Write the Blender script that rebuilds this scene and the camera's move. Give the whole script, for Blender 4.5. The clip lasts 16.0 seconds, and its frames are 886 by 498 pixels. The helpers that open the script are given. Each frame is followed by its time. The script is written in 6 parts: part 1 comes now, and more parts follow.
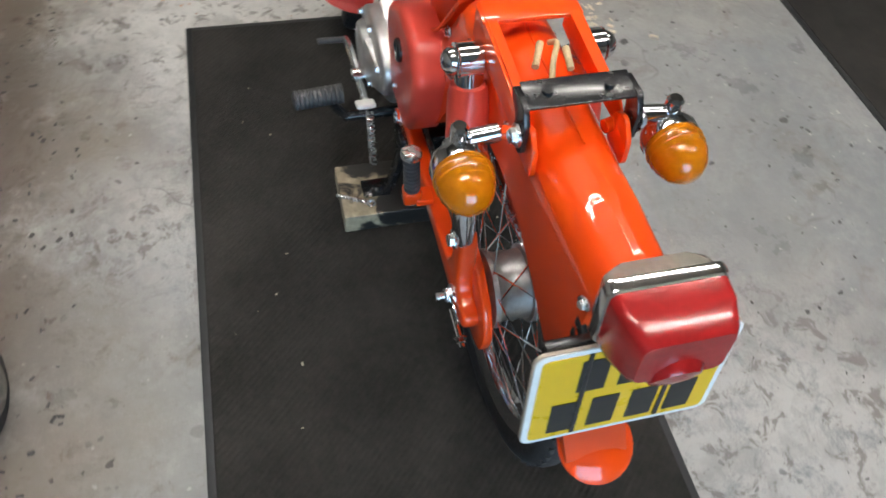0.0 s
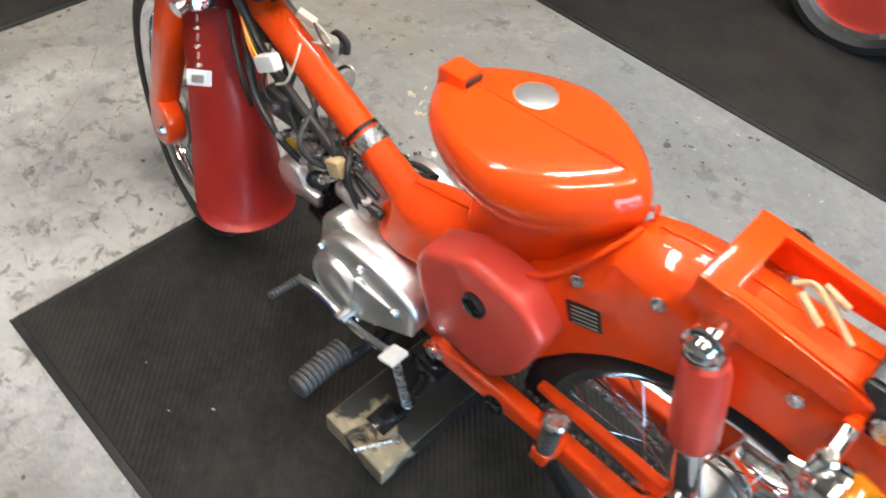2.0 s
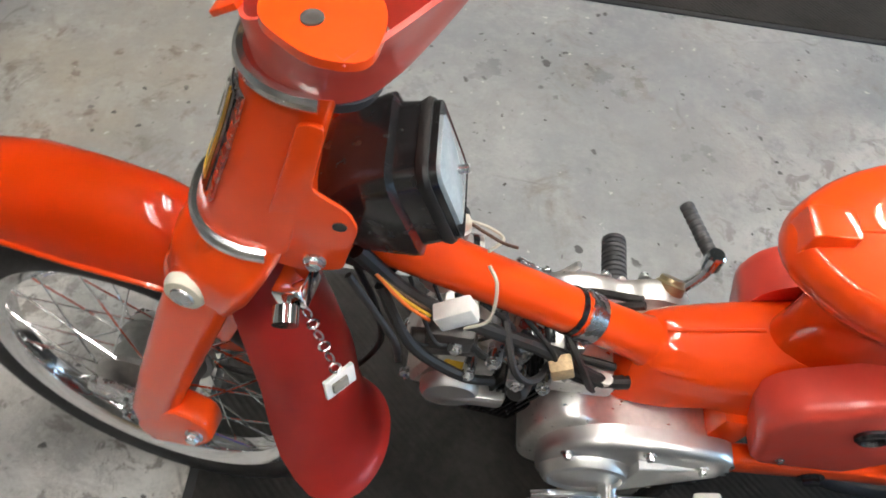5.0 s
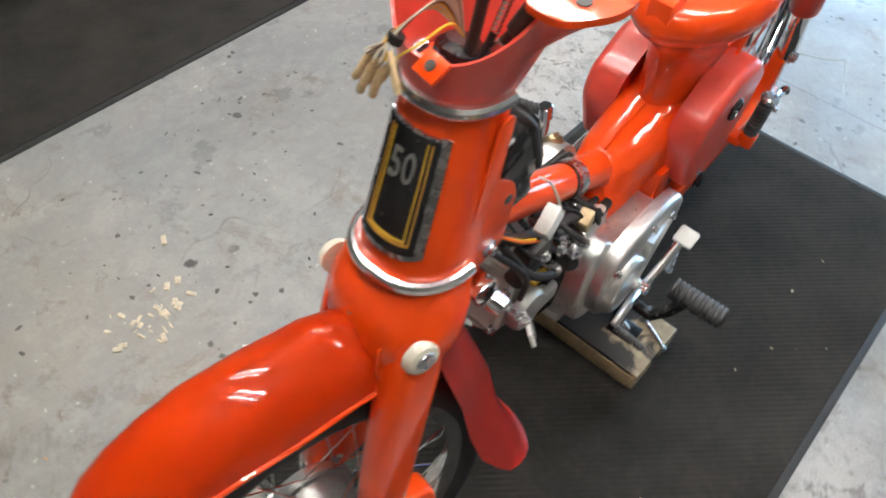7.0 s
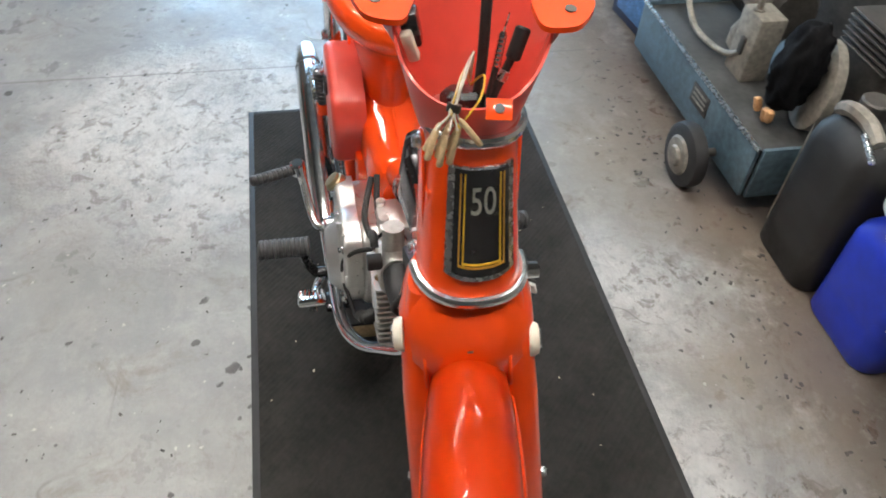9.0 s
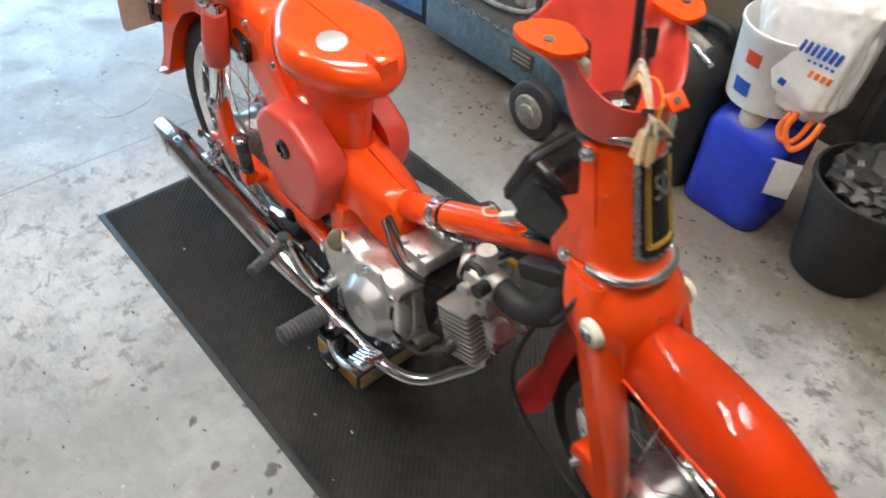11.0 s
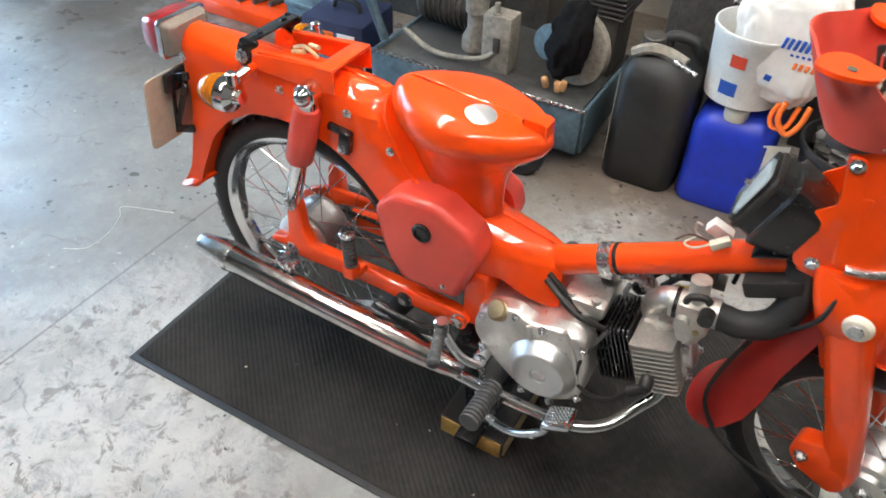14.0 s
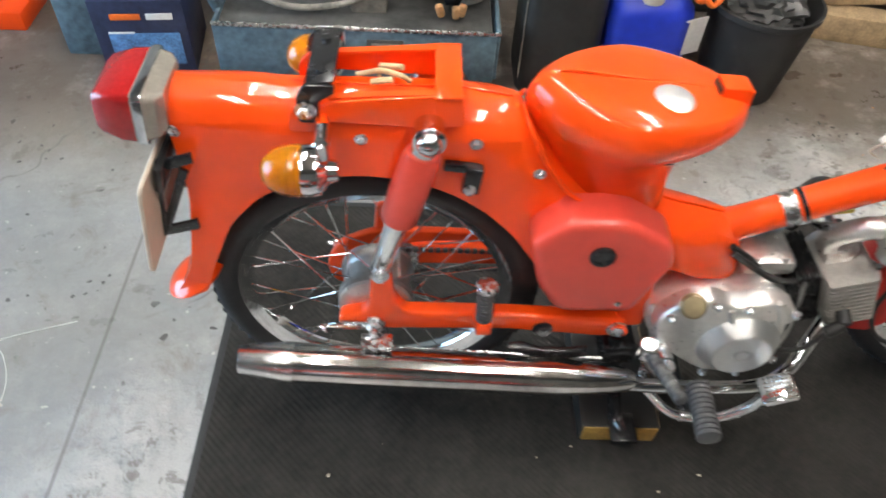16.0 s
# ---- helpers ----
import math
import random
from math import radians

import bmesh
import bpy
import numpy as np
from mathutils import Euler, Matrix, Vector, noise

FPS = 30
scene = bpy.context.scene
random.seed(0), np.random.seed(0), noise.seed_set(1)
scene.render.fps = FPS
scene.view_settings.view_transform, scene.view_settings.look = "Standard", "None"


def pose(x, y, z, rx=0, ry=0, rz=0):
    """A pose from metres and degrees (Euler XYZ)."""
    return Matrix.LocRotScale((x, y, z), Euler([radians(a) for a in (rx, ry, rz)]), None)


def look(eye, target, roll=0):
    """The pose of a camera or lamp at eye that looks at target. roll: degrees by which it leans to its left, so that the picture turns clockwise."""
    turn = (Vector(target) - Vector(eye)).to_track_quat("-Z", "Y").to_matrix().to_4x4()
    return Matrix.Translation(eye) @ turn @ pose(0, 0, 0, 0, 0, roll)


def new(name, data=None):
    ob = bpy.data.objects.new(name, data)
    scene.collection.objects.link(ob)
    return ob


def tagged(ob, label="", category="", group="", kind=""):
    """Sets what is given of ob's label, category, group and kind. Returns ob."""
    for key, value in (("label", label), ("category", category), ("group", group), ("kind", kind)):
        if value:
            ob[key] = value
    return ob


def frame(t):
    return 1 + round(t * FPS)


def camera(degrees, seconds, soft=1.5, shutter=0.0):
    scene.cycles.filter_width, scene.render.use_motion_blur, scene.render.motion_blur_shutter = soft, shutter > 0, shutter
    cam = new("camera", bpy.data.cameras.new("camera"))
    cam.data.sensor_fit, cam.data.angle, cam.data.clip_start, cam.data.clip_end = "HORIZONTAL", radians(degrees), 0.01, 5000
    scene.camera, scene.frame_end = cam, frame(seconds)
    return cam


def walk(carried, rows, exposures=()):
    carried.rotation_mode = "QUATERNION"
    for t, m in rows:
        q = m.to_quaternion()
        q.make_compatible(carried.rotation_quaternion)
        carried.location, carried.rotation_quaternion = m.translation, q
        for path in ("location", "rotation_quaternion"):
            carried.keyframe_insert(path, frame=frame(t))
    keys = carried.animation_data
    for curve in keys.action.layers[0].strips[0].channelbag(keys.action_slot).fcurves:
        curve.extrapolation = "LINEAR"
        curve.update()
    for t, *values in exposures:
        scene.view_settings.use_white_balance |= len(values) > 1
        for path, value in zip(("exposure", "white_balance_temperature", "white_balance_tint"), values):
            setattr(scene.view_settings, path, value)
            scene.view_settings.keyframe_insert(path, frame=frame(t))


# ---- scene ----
cam = camera(62.0, 16.0, soft=1.7, shutter=0.4)
PATH = [
    (0, (-0.531, 0.298, 1.268), (0.602, -0.086, -0.335), 6.9),
    (0.5, (-0.441, 0.445, 1.277), (0.579, -0.22, -0.31), 7.3),
    (1, (-0.309, 0.535, 1.272), (0.63, -0.4, -0.225), 8.4),
    (1.5, (-0.122, 0.518, 1.266), (0.749, -0.467, -0.24), 10.6),
    (2, (0.066, 0.542, 1.268), (0.895, -0.444, -0.262), 6.6),
    (2.5, (0.208, 0.589, 1.273), (0.88, -0.507, -0.259), 10.4),
    (3, (0.333, 0.535, 1.262), (0.962, -0.522, -0.315), 10.4),
    (3.1, (0.383, 0.509, 1.258), (1.037, -0.51, -0.333), 8.4),
    (3.5, (0.51, 0.442, 1.245), (1.107, -0.555, -0.383), 8.8),
    (4, (0.719, 0.448, 1.239), (1.1, -0.621, -0.408), 6.3),
    (4.5, (0.843, 0.433, 1.241), (0.809, -0.627, -0.454), 15.0),
    (4.7, (0.862, 0.411, 1.234), (0.829, -0.66, -0.455), 12.9),
    (6.8, (1.284, 0.353, 1.263), (0.358, -0.44, -0.323), 6.8),
    (7, (1.365, 0.33, 1.276), (0.394, -0.45, -0.289), 4.0),
    (7.5, (1.448, 0.238, 1.284), (0.231, -0.254, -0.226), 10.4),
    (8, (1.44, 0.094, 1.293), (0.177, -0.099, -0.246), 8.9),
    (8.5, (1.553, -0.045, 1.316), (0.236, 0.117, -0.18), 6.3),
    (8.7, (1.579, -0.084, 1.324), (0.24, 0.136, -0.144), 4.8),
    (10.8, (1.421, -0.613, 1.375), (0.389, 0.369, -0.028), 5.8),
    (11, (1.346, -0.623, 1.364), (0.328, 0.347, -0.058), 3.5),
    (11.5, (1.161, -0.727, 1.354), (0.253, 0.345, -0.069), 3.2),
    (12, (1.046, -0.904, 1.354), (0.334, 0.324, -0.055), 2.1),
    (12.5, (0.989, -0.949, 1.356), (0.216, 0.302, 0.0), 0.1),
    (13, (0.959, -0.966, 1.361), (0.204, 0.317, 0.025), 1.8),
    (13.5, (0.938, -0.979, 1.365), (0.205, 0.336, 0.048), 2.0),
    (14, (0.879, -0.961, 1.364), (0.168, 0.359, 0.04), 2.2),
    (14.5, (0.726, -0.837, 1.347), (0.217, 0.46, -0.088), 3.9),
    (15, (0.569, -0.8, 1.346), (0.146, 0.5, -0.115), 4.5),
    (15.5, (0.332, -0.864, 1.357), (0.27, 0.465, -0.136), 4.3),
    (16, (0.119, -0.796, 1.308), (0.185, 0.529, -0.189), 3.9),
]
walk(cam, [(t, look(eye, target, roll)) for t, eye, target, roll in PATH], [(0.0, -0.05), (0.6, 0.22), (1.2, 0.5), (2.2, 0.48), (4.0, 0.17), (7.0, 0.27), (7.5, 0.16), (8.0, 0.10), (8.5, 0.2), (11.0, 0.28), (13.0, 0.4), (16.0, 0.37)])

STEER = -12.0
TUBE = 78.0
STRIPS = ((-0.6, -1.1), (0.9, -1.1), (-0.3, 0.55), (1.3, 0.55))
CHIPS = (1.112, -0.624)
CHALK = [(-0.60, 0.125), (-0.627, 0.115), (-0.66, 0.104), (-0.746, 0.068), (-0.72, 0.035), (-0.692, -0.02), (-0.684, -0.075), (-0.692, -0.115), (-0.74, -0.145)]

# ---- light ----
world = bpy.data.worlds.new("world")
scene.world = world
world.use_nodes = True
wn = world.node_tree
sky = wn.nodes.new("ShaderNodeTexSky")
sky.sky_type = "NISHITA"
sky.sun_disc = False
sky.sun_elevation, sky.sun_rotation = radians(35), radians(60)
wn.links.new(sky.outputs[0], wn.nodes["Background"].inputs[0])
wn.nodes["Background"].inputs[1].default_value = 0.15

sun = new("sun", bpy.data.lights.new("sun", "SUN"))
sun.data.energy, sun.data.angle, sun.data.color = 2.0, radians(8), (1, 0.96, 0.9)
sun.matrix_world = look((-6, 8, 9), (0, 0, 0))


def area(name, eye, target, sx, sy, power, colour):
    data = bpy.data.lights.new(name, "AREA")
    data.shape, data.size, data.size_y, data.energy, data.color = "RECTANGLE", sx, sy, power, colour
    ob = new(name, data)
    ob.matrix_world = look(eye, target)
    return ob


# daylight through the open garage door, behind the machine
DOOR = area("door_daylight", (-3.85, 0.2, 1.15), (0, 0.2, 1.0), 2.6, 2.1, 132, (0.44, 0.71, 1.0))

# ---- materials ----


def mat(name, colour, rough=0.5, metal=0.0, var=0.12, scale=14.0, bump=0.0, bscale=None, coat=0.0, fine=6.0, spec=0.5, rvar=0.12):
    """Paint, metal, rubber, cloth: a base colour that varies at two scales, with uneven gloss and fine relief."""
    m = bpy.data.materials.new(name)
    m.use_nodes = True
    nt, p = m.node_tree, m.node_tree.nodes["Principled BSDF"]
    co = nt.nodes.new("ShaderNodeTexCoord")
    n1, n2 = nt.nodes.new("ShaderNodeTexNoise"), nt.nodes.new("ShaderNodeTexNoise")
    for n, s, d in ((n1, scale, 4), (n2, scale * fine, 3)):
        n.inputs["Scale"].default_value, n.inputs["Detail"].default_value = s, d
        nt.links.new(co.outputs["Object"], n.inputs["Vector"])
    add = nt.nodes.new("ShaderNodeMath")
    add.operation = "ADD"
    nt.links.new(n1.outputs[0], add.inputs[0]), nt.links.new(n2.outputs[0], add.inputs[1])
    rng = nt.nodes.new("ShaderNodeMapRange")
    rng.inputs[1].default_value, rng.inputs[2].default_value = 0.7, 1.3
    rng.inputs[3].default_value, rng.inputs[4].default_value = 1 - var, 1 + var
    nt.links.new(add.outputs[0], rng.inputs[0])
    mul = nt.nodes.new("ShaderNodeVectorMath")
    mul.operation = "SCALE"
    mul.inputs[0].default_value = colour
    nt.links.new(rng.outputs[0], mul.inputs["Scale"])
    nt.links.new(mul.outputs[0], p.inputs["Base Color"])
    rr = nt.nodes.new("ShaderNodeMapRange")
    rr.inputs[1].default_value, rr.inputs[2].default_value = 0.3, 0.7
    rr.inputs[3].default_value, rr.inputs[4].default_value = max(0.02, rough * (1 - rvar)), min(1, rough * (1 + rvar))
    nt.links.new(n2.outputs[0], rr.inputs[0]), nt.links.new(rr.outputs[0], p.inputs["Roughness"])
    p.inputs["Metallic"].default_value = metal
    p.inputs["Coat Weight"].default_value = coat
    p.inputs["Coat Roughness"].default_value = 0.035
    p.inputs["Specular IOR Level"].default_value = spec
    if bump:
        b = nt.nodes.new("ShaderNodeBump")
        b.inputs["Strength"].default_value, b.inputs["Distance"].default_value = bump, 0.002
        n3 = nt.nodes.new("ShaderNodeTexNoise")
        n3.inputs["Scale"].default_value, n3.inputs["Detail"].default_value = bscale or scale * 10, 4
        nt.links.new(co.outputs["Object"], n3.inputs["Vector"])
        nt.links.new(n3.outputs[0], b.inputs["Height"]), nt.links.new(b.outputs[0], p.inputs["Normal"])
        nt.links.new(b.outputs[0], p.inputs["Coat Normal"])
    return m


PAINT = mat("red_paint", (0.90, 0.072, 0.004), 0.38, var=0.05, scale=5, coat=1.0, bump=0.09, bscale=15, spec=0.15)
PLASTIC = mat("red_plastic", (0.70, 0.070, 0.045), 0.36, var=0.07, scale=7, bump=0.06, bscale=60, coat=0.3)
CRIMSON = mat("dark_red_plastic", (0.62, 0.042, 0.032), 0.34, var=0.06, scale=6, coat=0.35)
CHROME = mat("chrome", (0.78, 0.79, 0.80), 0.09, 1.0, var=0.08, scale=20, rvar=0.5)
STEEL = mat("steel", (0.60, 0.61, 0.62), 0.27, 1.0, var=0.06, scale=18, rvar=0.15)
CAPMETAL = mat("spun_metal", (0.80, 0.81, 0.82), 0.34, 0.9, var=0.02, scale=10, rvar=0.05)
TARNISH = mat("dulled_chrome", (0.64, 0.62, 0.60), 0.15, 1.0, var=0.22, scale=9, rvar=0.35)
LEVER = mat("worn_chrome_lever", (0.82, 0.82, 0.82), 0.24, 1.0, var=0.05, scale=14, rvar=0.15)
CRUMPLE = mat("grey_sheet_plastic", (0.035, 0.034, 0.032), 0.35, var=0.3, scale=20)
GRIME = mat("oily_grime", (0.045, 0.045, 0.043), 0.6, var=0.6, scale=7, bump=0.3, bscale=80)
ALLOY = mat("cast_alloy", (0.78, 0.77, 0.74), 0.36, 0.88, var=0.10, scale=18, bump=0.12, bscale=260, rvar=0.25)
POLISH = mat("polished_alloy", (0.74, 0.74, 0.73), 0.40, 1.0, var=0.05, scale=16, rvar=0.08)
HUBM = mat("dull_hub_alloy", (0.42, 0.42, 0.41), 0.38, 0.95, var=0.15, scale=20, bump=0.1, bscale=200)
GREYFIN = mat("dull_alloy", (0.62, 0.60, 0.56), 0.42, 0.8, var=0.14, scale=30, bump=0.2, bscale=300)
BLACK = mat("black_paint", (0.012, 0.012, 0.013), 0.25, var=0.3, scale=15, coat=0.2)
RUBBER = mat("rubber", (0.018, 0.018, 0.019), 0.62, var=0.3, scale=25, bump=0.2, bscale=220)
PEGRUB = mat("peg_rubber", (0.05, 0.05, 0.052), 0.55, var=0.25, scale=30, bump=0.2, bscale=220)
CREAM = mat("cream_plastic", (0.72, 0.68, 0.56), 0.35, var=0.08, scale=30)
BEIGE = mat("beige_connector", (0.55, 0.40, 0.22), 0.5, var=0.25, scale=40)
WHITEP = mat("white_plastic", (0.80, 0.80, 0.77), 0.4, var=0.08, scale=20)
YWOOD = mat("yellow_painted_wood", (0.42, 0.25, 0.06), 0.6, var=0.35, scale=30, bump=0.3, bscale=120)
WOOD = mat("raw_wood", (0.42, 0.30, 0.17), 0.75, var=0.3, scale=22, bump=0.4, bscale=120)
def greasy_wood():
    """A timber block soaked black with oil, bare and pale towards one end and along its rim."""
    m = mat("greasy_wood", (0.40, 0.33, 0.22), 0.42, var=0.3, scale=26, fine=3, bump=0.4, bscale=120)
    nt, p = m.node_tree, m.node_tree.nodes["Principled BSDF"]
    co, n, sep = nt.nodes.new("ShaderNodeTexCoord"), nt.nodes.new("ShaderNodeTexNoise"), nt.nodes.new("ShaderNodeSeparateXYZ")
    n.inputs["Scale"].default_value, n.inputs["Detail"].default_value, n.inputs["Distortion"].default_value = 16, 6, 0.8
    nt.links.new(co.outputs["Object"], n.inputs["Vector"]), nt.links.new(co.outputs["Object"], sep.inputs[0])
    end = nt.nodes.new("ShaderNodeMath")
    end.operation, end.inputs[1].default_value = "MULTIPLY_ADD", 1.6
    nt.links.new(sep.outputs[1], end.inputs[0]), nt.links.new(n.outputs[0], end.inputs[2])
    r = nt.nodes.new("ShaderNodeMapRange")
    r.inputs[1].default_value, r.inputs[2].default_value = 0.66, 0.74
    nt.links.new(end.outputs[0], r.inputs[0])
    x = nt.nodes.new("ShaderNodeMix")
    x.data_type = "RGBA"
    x.inputs["A"].default_value = (0.022, 0.02, 0.018, 1)
    nt.links.new(p.inputs["Base Color"].links[0].from_socket, x.inputs["B"])
    nt.links.new(r.outputs[0], x.inputs["Factor"]), nt.links.new(x.outputs["Result"], p.inputs["Base Color"])
    return m


GREASY = greasy_wood()
BLUEP = mat("blue_plastic", (0.012, 0.035, 0.42), 0.38, var=0.15, scale=6, bump=0.1, bscale=40)
BLACKP = mat("black_plastic", (0.015, 0.0145, 0.014), 0.55, var=0.5, scale=9, bump=0.15, bscale=50)
TROLLEY = mat("blue_grey_paint", (0.075, 0.12, 0.15), 0.5, var=0.5, scale=8, bump=0.15, bscale=90)
GREYM = mat("dusty_grey_metal", (0.22, 0.20, 0.17), 0.6, var=0.4, scale=11, bump=0.3, bscale=90)
DARK = mat("dark_oily_metal", (0.05, 0.045, 0.04), 0.5, var=0.5, scale=14, bump=0.3, bscale=90)
FLEECE = mat("black_fleece", (0.008, 0.008, 0.009), 0.95, var=0.4, scale=60, bump=1.0, bscale=240, spec=0.1)
SHAV = mat("wood_shavings", (0.62, 0.54, 0.41), 0.8, var=0.3, scale=60)
TAN = mat("tan_leather", (0.50, 0.26, 0.11), 0.7, var=0.3, scale=30, bump=0.3, bscale=180)
BAG = mat("carrier_bag", (0.84, 0.82, 0.78), 0.4, var=0.08, scale=7, bump=0.5, bscale=26)
INKBLUE = mat("blue_print", (0.02, 0.09, 0.42), 0.45, var=0.1)
INKRED = mat("red_print", (0.55, 0.06, 0.03), 0.45, var=0.1)
ORANGE = mat("orange_print", (0.80, 0.16, 0.02), 0.45, var=0.1)
NAVY = mat("navy_card", (0.02, 0.028, 0.07), 0.45, var=0.3, scale=12)
CARDBLUE = mat("pale_blue_card", (0.08, 0.2, 0.42), 0.45, var=0.5, scale=24)
YELLOW = mat("yellow_plate", (0.85, 0.50, 0.012), 0.3, var=0.05, scale=9, coat=0.2)
INK = mat("black_ink", (0.012, 0.012, 0.012), 0.35, var=0.1)
BRASS = mat("dull_brass", (0.40, 0.33, 0.2), 0.35, 0.9, var=0.15)
GOLD = mat("gold_line", (0.70, 0.36, 0.06), 0.3, 0.4, var=0.1)
SILVER = mat("silver_letter", (0.55, 0.56, 0.52), 0.3, 0.8, var=0.1)
PLATEBACK = mat("plate_back", (0.50, 0.42, 0.33), 0.5, var=0.12, scale=12)
WALLM = mat("painted_block_wall", (0.20, 0.185, 0.16), 0.85, var=0.2, scale=3, bump=0.4, bscale=30)
CEILM = mat("ceiling_board", (0.10, 0.085, 0.065), 0.9, var=0.1, scale=3)
GREENB = mat("green_bottle", (0.10, 0.28, 0.04), 0.35, var=0.2)
WIREY = mat("yellow_wire", (0.75, 0.45, 0.03), 0.45)
WIREW = mat("white_wire", (0.62, 0.58, 0.48), 0.45)
WIREB = mat("brown_wire", (0.09, 0.04, 0.02), 0.45)


def lens_mat(name, colour, rough=0.12, trans=0.75):
    m = mat(name, colour, rough, var=0.12, scale=30, coat=0.4)
    p = m.node_tree.nodes["Principled BSDF"]
    p.inputs["Transmission Weight"].default_value = trans
    p.inputs["IOR"].default_value = 1.45
    return m


AMBER = lens_mat("amber_lens", (1.0, 0.34, 0.006), 0.12, 0.6)
REDLENS = lens_mat("red_lens", (0.40, 0.012, 0.012), 0.22, 0.25)
CLEAR = lens_mat("smoked_lens", (0.55, 0.52, 0.45), 0.1, 0.6)
GLASS = mat("lamp_glass", (0.58, 0.66, 0.68), 0.12, 0.3, var=0.1, scale=40, coat=0.8)


def floor_mat():
    """Grey painted concrete: worn pale patches, beige dirt, dark oil spots, fine cracks."""
    m = bpy.data.materials.new("worn_painted_concrete")
    m.use_nodes = True
    nt, p = m.node_tree, m.node_tree.nodes["Principled BSDF"]
    L = nt.links.new
    co = nt.nodes.new("ShaderNodeTexCoord")

    def noise_(s, d=6, r=0.6, dist=0.0):
        n = nt.nodes.new("ShaderNodeTexNoise")
        n.inputs["Scale"].default_value, n.inputs["Detail"].default_value = s, d
        n.inputs["Roughness"].default_value, n.inputs["Distortion"].default_value = r, dist
        L(co.outputs["Object"], n.inputs["Vector"])
        return n.outputs[0]

    def ramp(v, lo, hi):
        r = nt.nodes.new("ShaderNodeMapRange")
        r.inputs[1].default_value, r.inputs[2].default_value = lo, hi
        L(v, r.inputs[0])
        return r.outputs[0]

    def mix(fac, a, b):
        x = nt.nodes.new("ShaderNodeMix")
        x.data_type = "RGBA"
        L(fac, x.inputs["Factor"])
        for v, slot in ((a, x.inputs["A"]), (b, x.inputs["B"])):
            if isinstance(v, tuple):
                slot.default_value = (*v, 1)
            else:
                L(v, slot)
        return x.outputs["Result"]

    def mul(a, b):
        x = nt.nodes.new("ShaderNodeMath")
        x.operation = "MULTIPLY"
        L(a, x.inputs[0])
        if isinstance(b, float):
            x.inputs[1].default_value = b
        else:
            L(b, x.inputs[1])
        return x.outputs[0]

    base = mix(ramp(noise_(1.6), 0.35, 0.65), (0.215, 0.225, 0.235), (0.315, 0.315, 0.305))
    # bare, beige concrete to the machine's left and front
    sep = nt.nodes.new("ShaderNodeSeparateXYZ")
    L(co.outputs["Object"], sep.inputs[0])
    side = ramp(sep.outputs[1], 0.45, 0.75)
    fore = ramp(sep.outputs[0], 0.9, 1.5)
    mx = nt.nodes.new("ShaderNodeMath")
    mx.operation = "MAXIMUM"
    L(side, mx.inputs[0]), L(fore, mx.inputs[1])
    base = mix(mul(mx.outputs[0], ramp(noise_(2.4, 5), 0.3, 0.6)), base, (0.345, 0.305, 0.25))
    soft = nt.nodes.new("ShaderNodeMath")
    soft.operation, soft.inputs[1].default_value, soft.inputs[2].default_value = "MULTIPLY_ADD", 0.35, 0.65
    L(mx.outputs[0], soft.inputs[0])
    bare = soft.outputs[0]
    base = mix(mul(mul(ramp(noise_(5.5, 9, 0.8), 0.50, 0.60), 0.4), bare), base, (0.46, 0.45, 0.42))
    base = mix(mul(mul(ramp(noise_(6.5, 9, 0.78, 0.6), 0.545, 0.66), 0.8), bare), base, (0.14, 0.11, 0.08))
    base = mix(mul(mul(ramp(noise_(16, 4, 0.6, 0.3), 0.60, 0.68), 0.75), mx.outputs[0]), base, (0.13, 0.085, 0.06))
    base = mix(mul(ramp(noise_(46, 2, 0.5), 0.70, 0.74), 0.8), base, (0.58, 0.56, 0.51))
    base = mix(mul(ramp(noise_(90, 4, 0.7), 0.45, 0.75), 0.2), base, (0.19, 0.175, 0.16))
    base = mix(mul(ramp(noise_(28, 9, 0.75), 0.46, 0.60), 0.12), base, (0.50, 0.49, 0.465))
    base = mix(mul(ramp(noise_(21, 9, 0.8), 0.55, 0.68), 0.22), base, (0.17, 0.155, 0.14))
    # flaking, whitish worn ground in patches, over the bare ground too
    # zones where the paint has worn away to rough ground: beside the mat, and before it
    zone = None
    for zx, zy, zr in ((-0.20, -0.48, 0.46), (1.36, 0.24, 0.58), (0.52, 0.62, 0.2), (1.15, 0.60, 0.26)):
        far = nt.nodes.new("ShaderNodeVectorMath")
        far.operation = "DISTANCE"
        L(co.outputs["Object"], far.inputs[0])
        far.inputs[1].default_value = (zx, zy, 0)
        edge = nt.nodes.new("ShaderNodeMath")
        edge.operation, edge.inputs[1].default_value = "MULTIPLY_ADD", 0.5
        L(noise_(3.5, 6, 0.7), edge.inputs[0]), L(far.outputs["Value"], edge.inputs[2])
        here = ramp(edge.outputs[0], zr + 0.32, zr + 0.12)
        if zx == 1.36:
            fore_zone = here
        if zone is None:
            zone = here
        else:
            mz = nt.nodes.new("ShaderNodeMath")
            mz.operation = "MAXIMUM"
            L(zone, mz.inputs[0]), L(here, mz.inputs[1])
            zone = mz.outputs[0]
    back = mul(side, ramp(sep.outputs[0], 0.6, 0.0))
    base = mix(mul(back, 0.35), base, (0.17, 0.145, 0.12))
    rest = nt.nodes.new("ShaderNodeMath")
    rest.operation, rest.inputs[0].default_value = "SUBTRACT", 1.0
    L(back, rest.inputs[1])
    flake = mul(zone, ramp(noise_(12, 10, 0.85, 0.4), 0.36, 0.50))
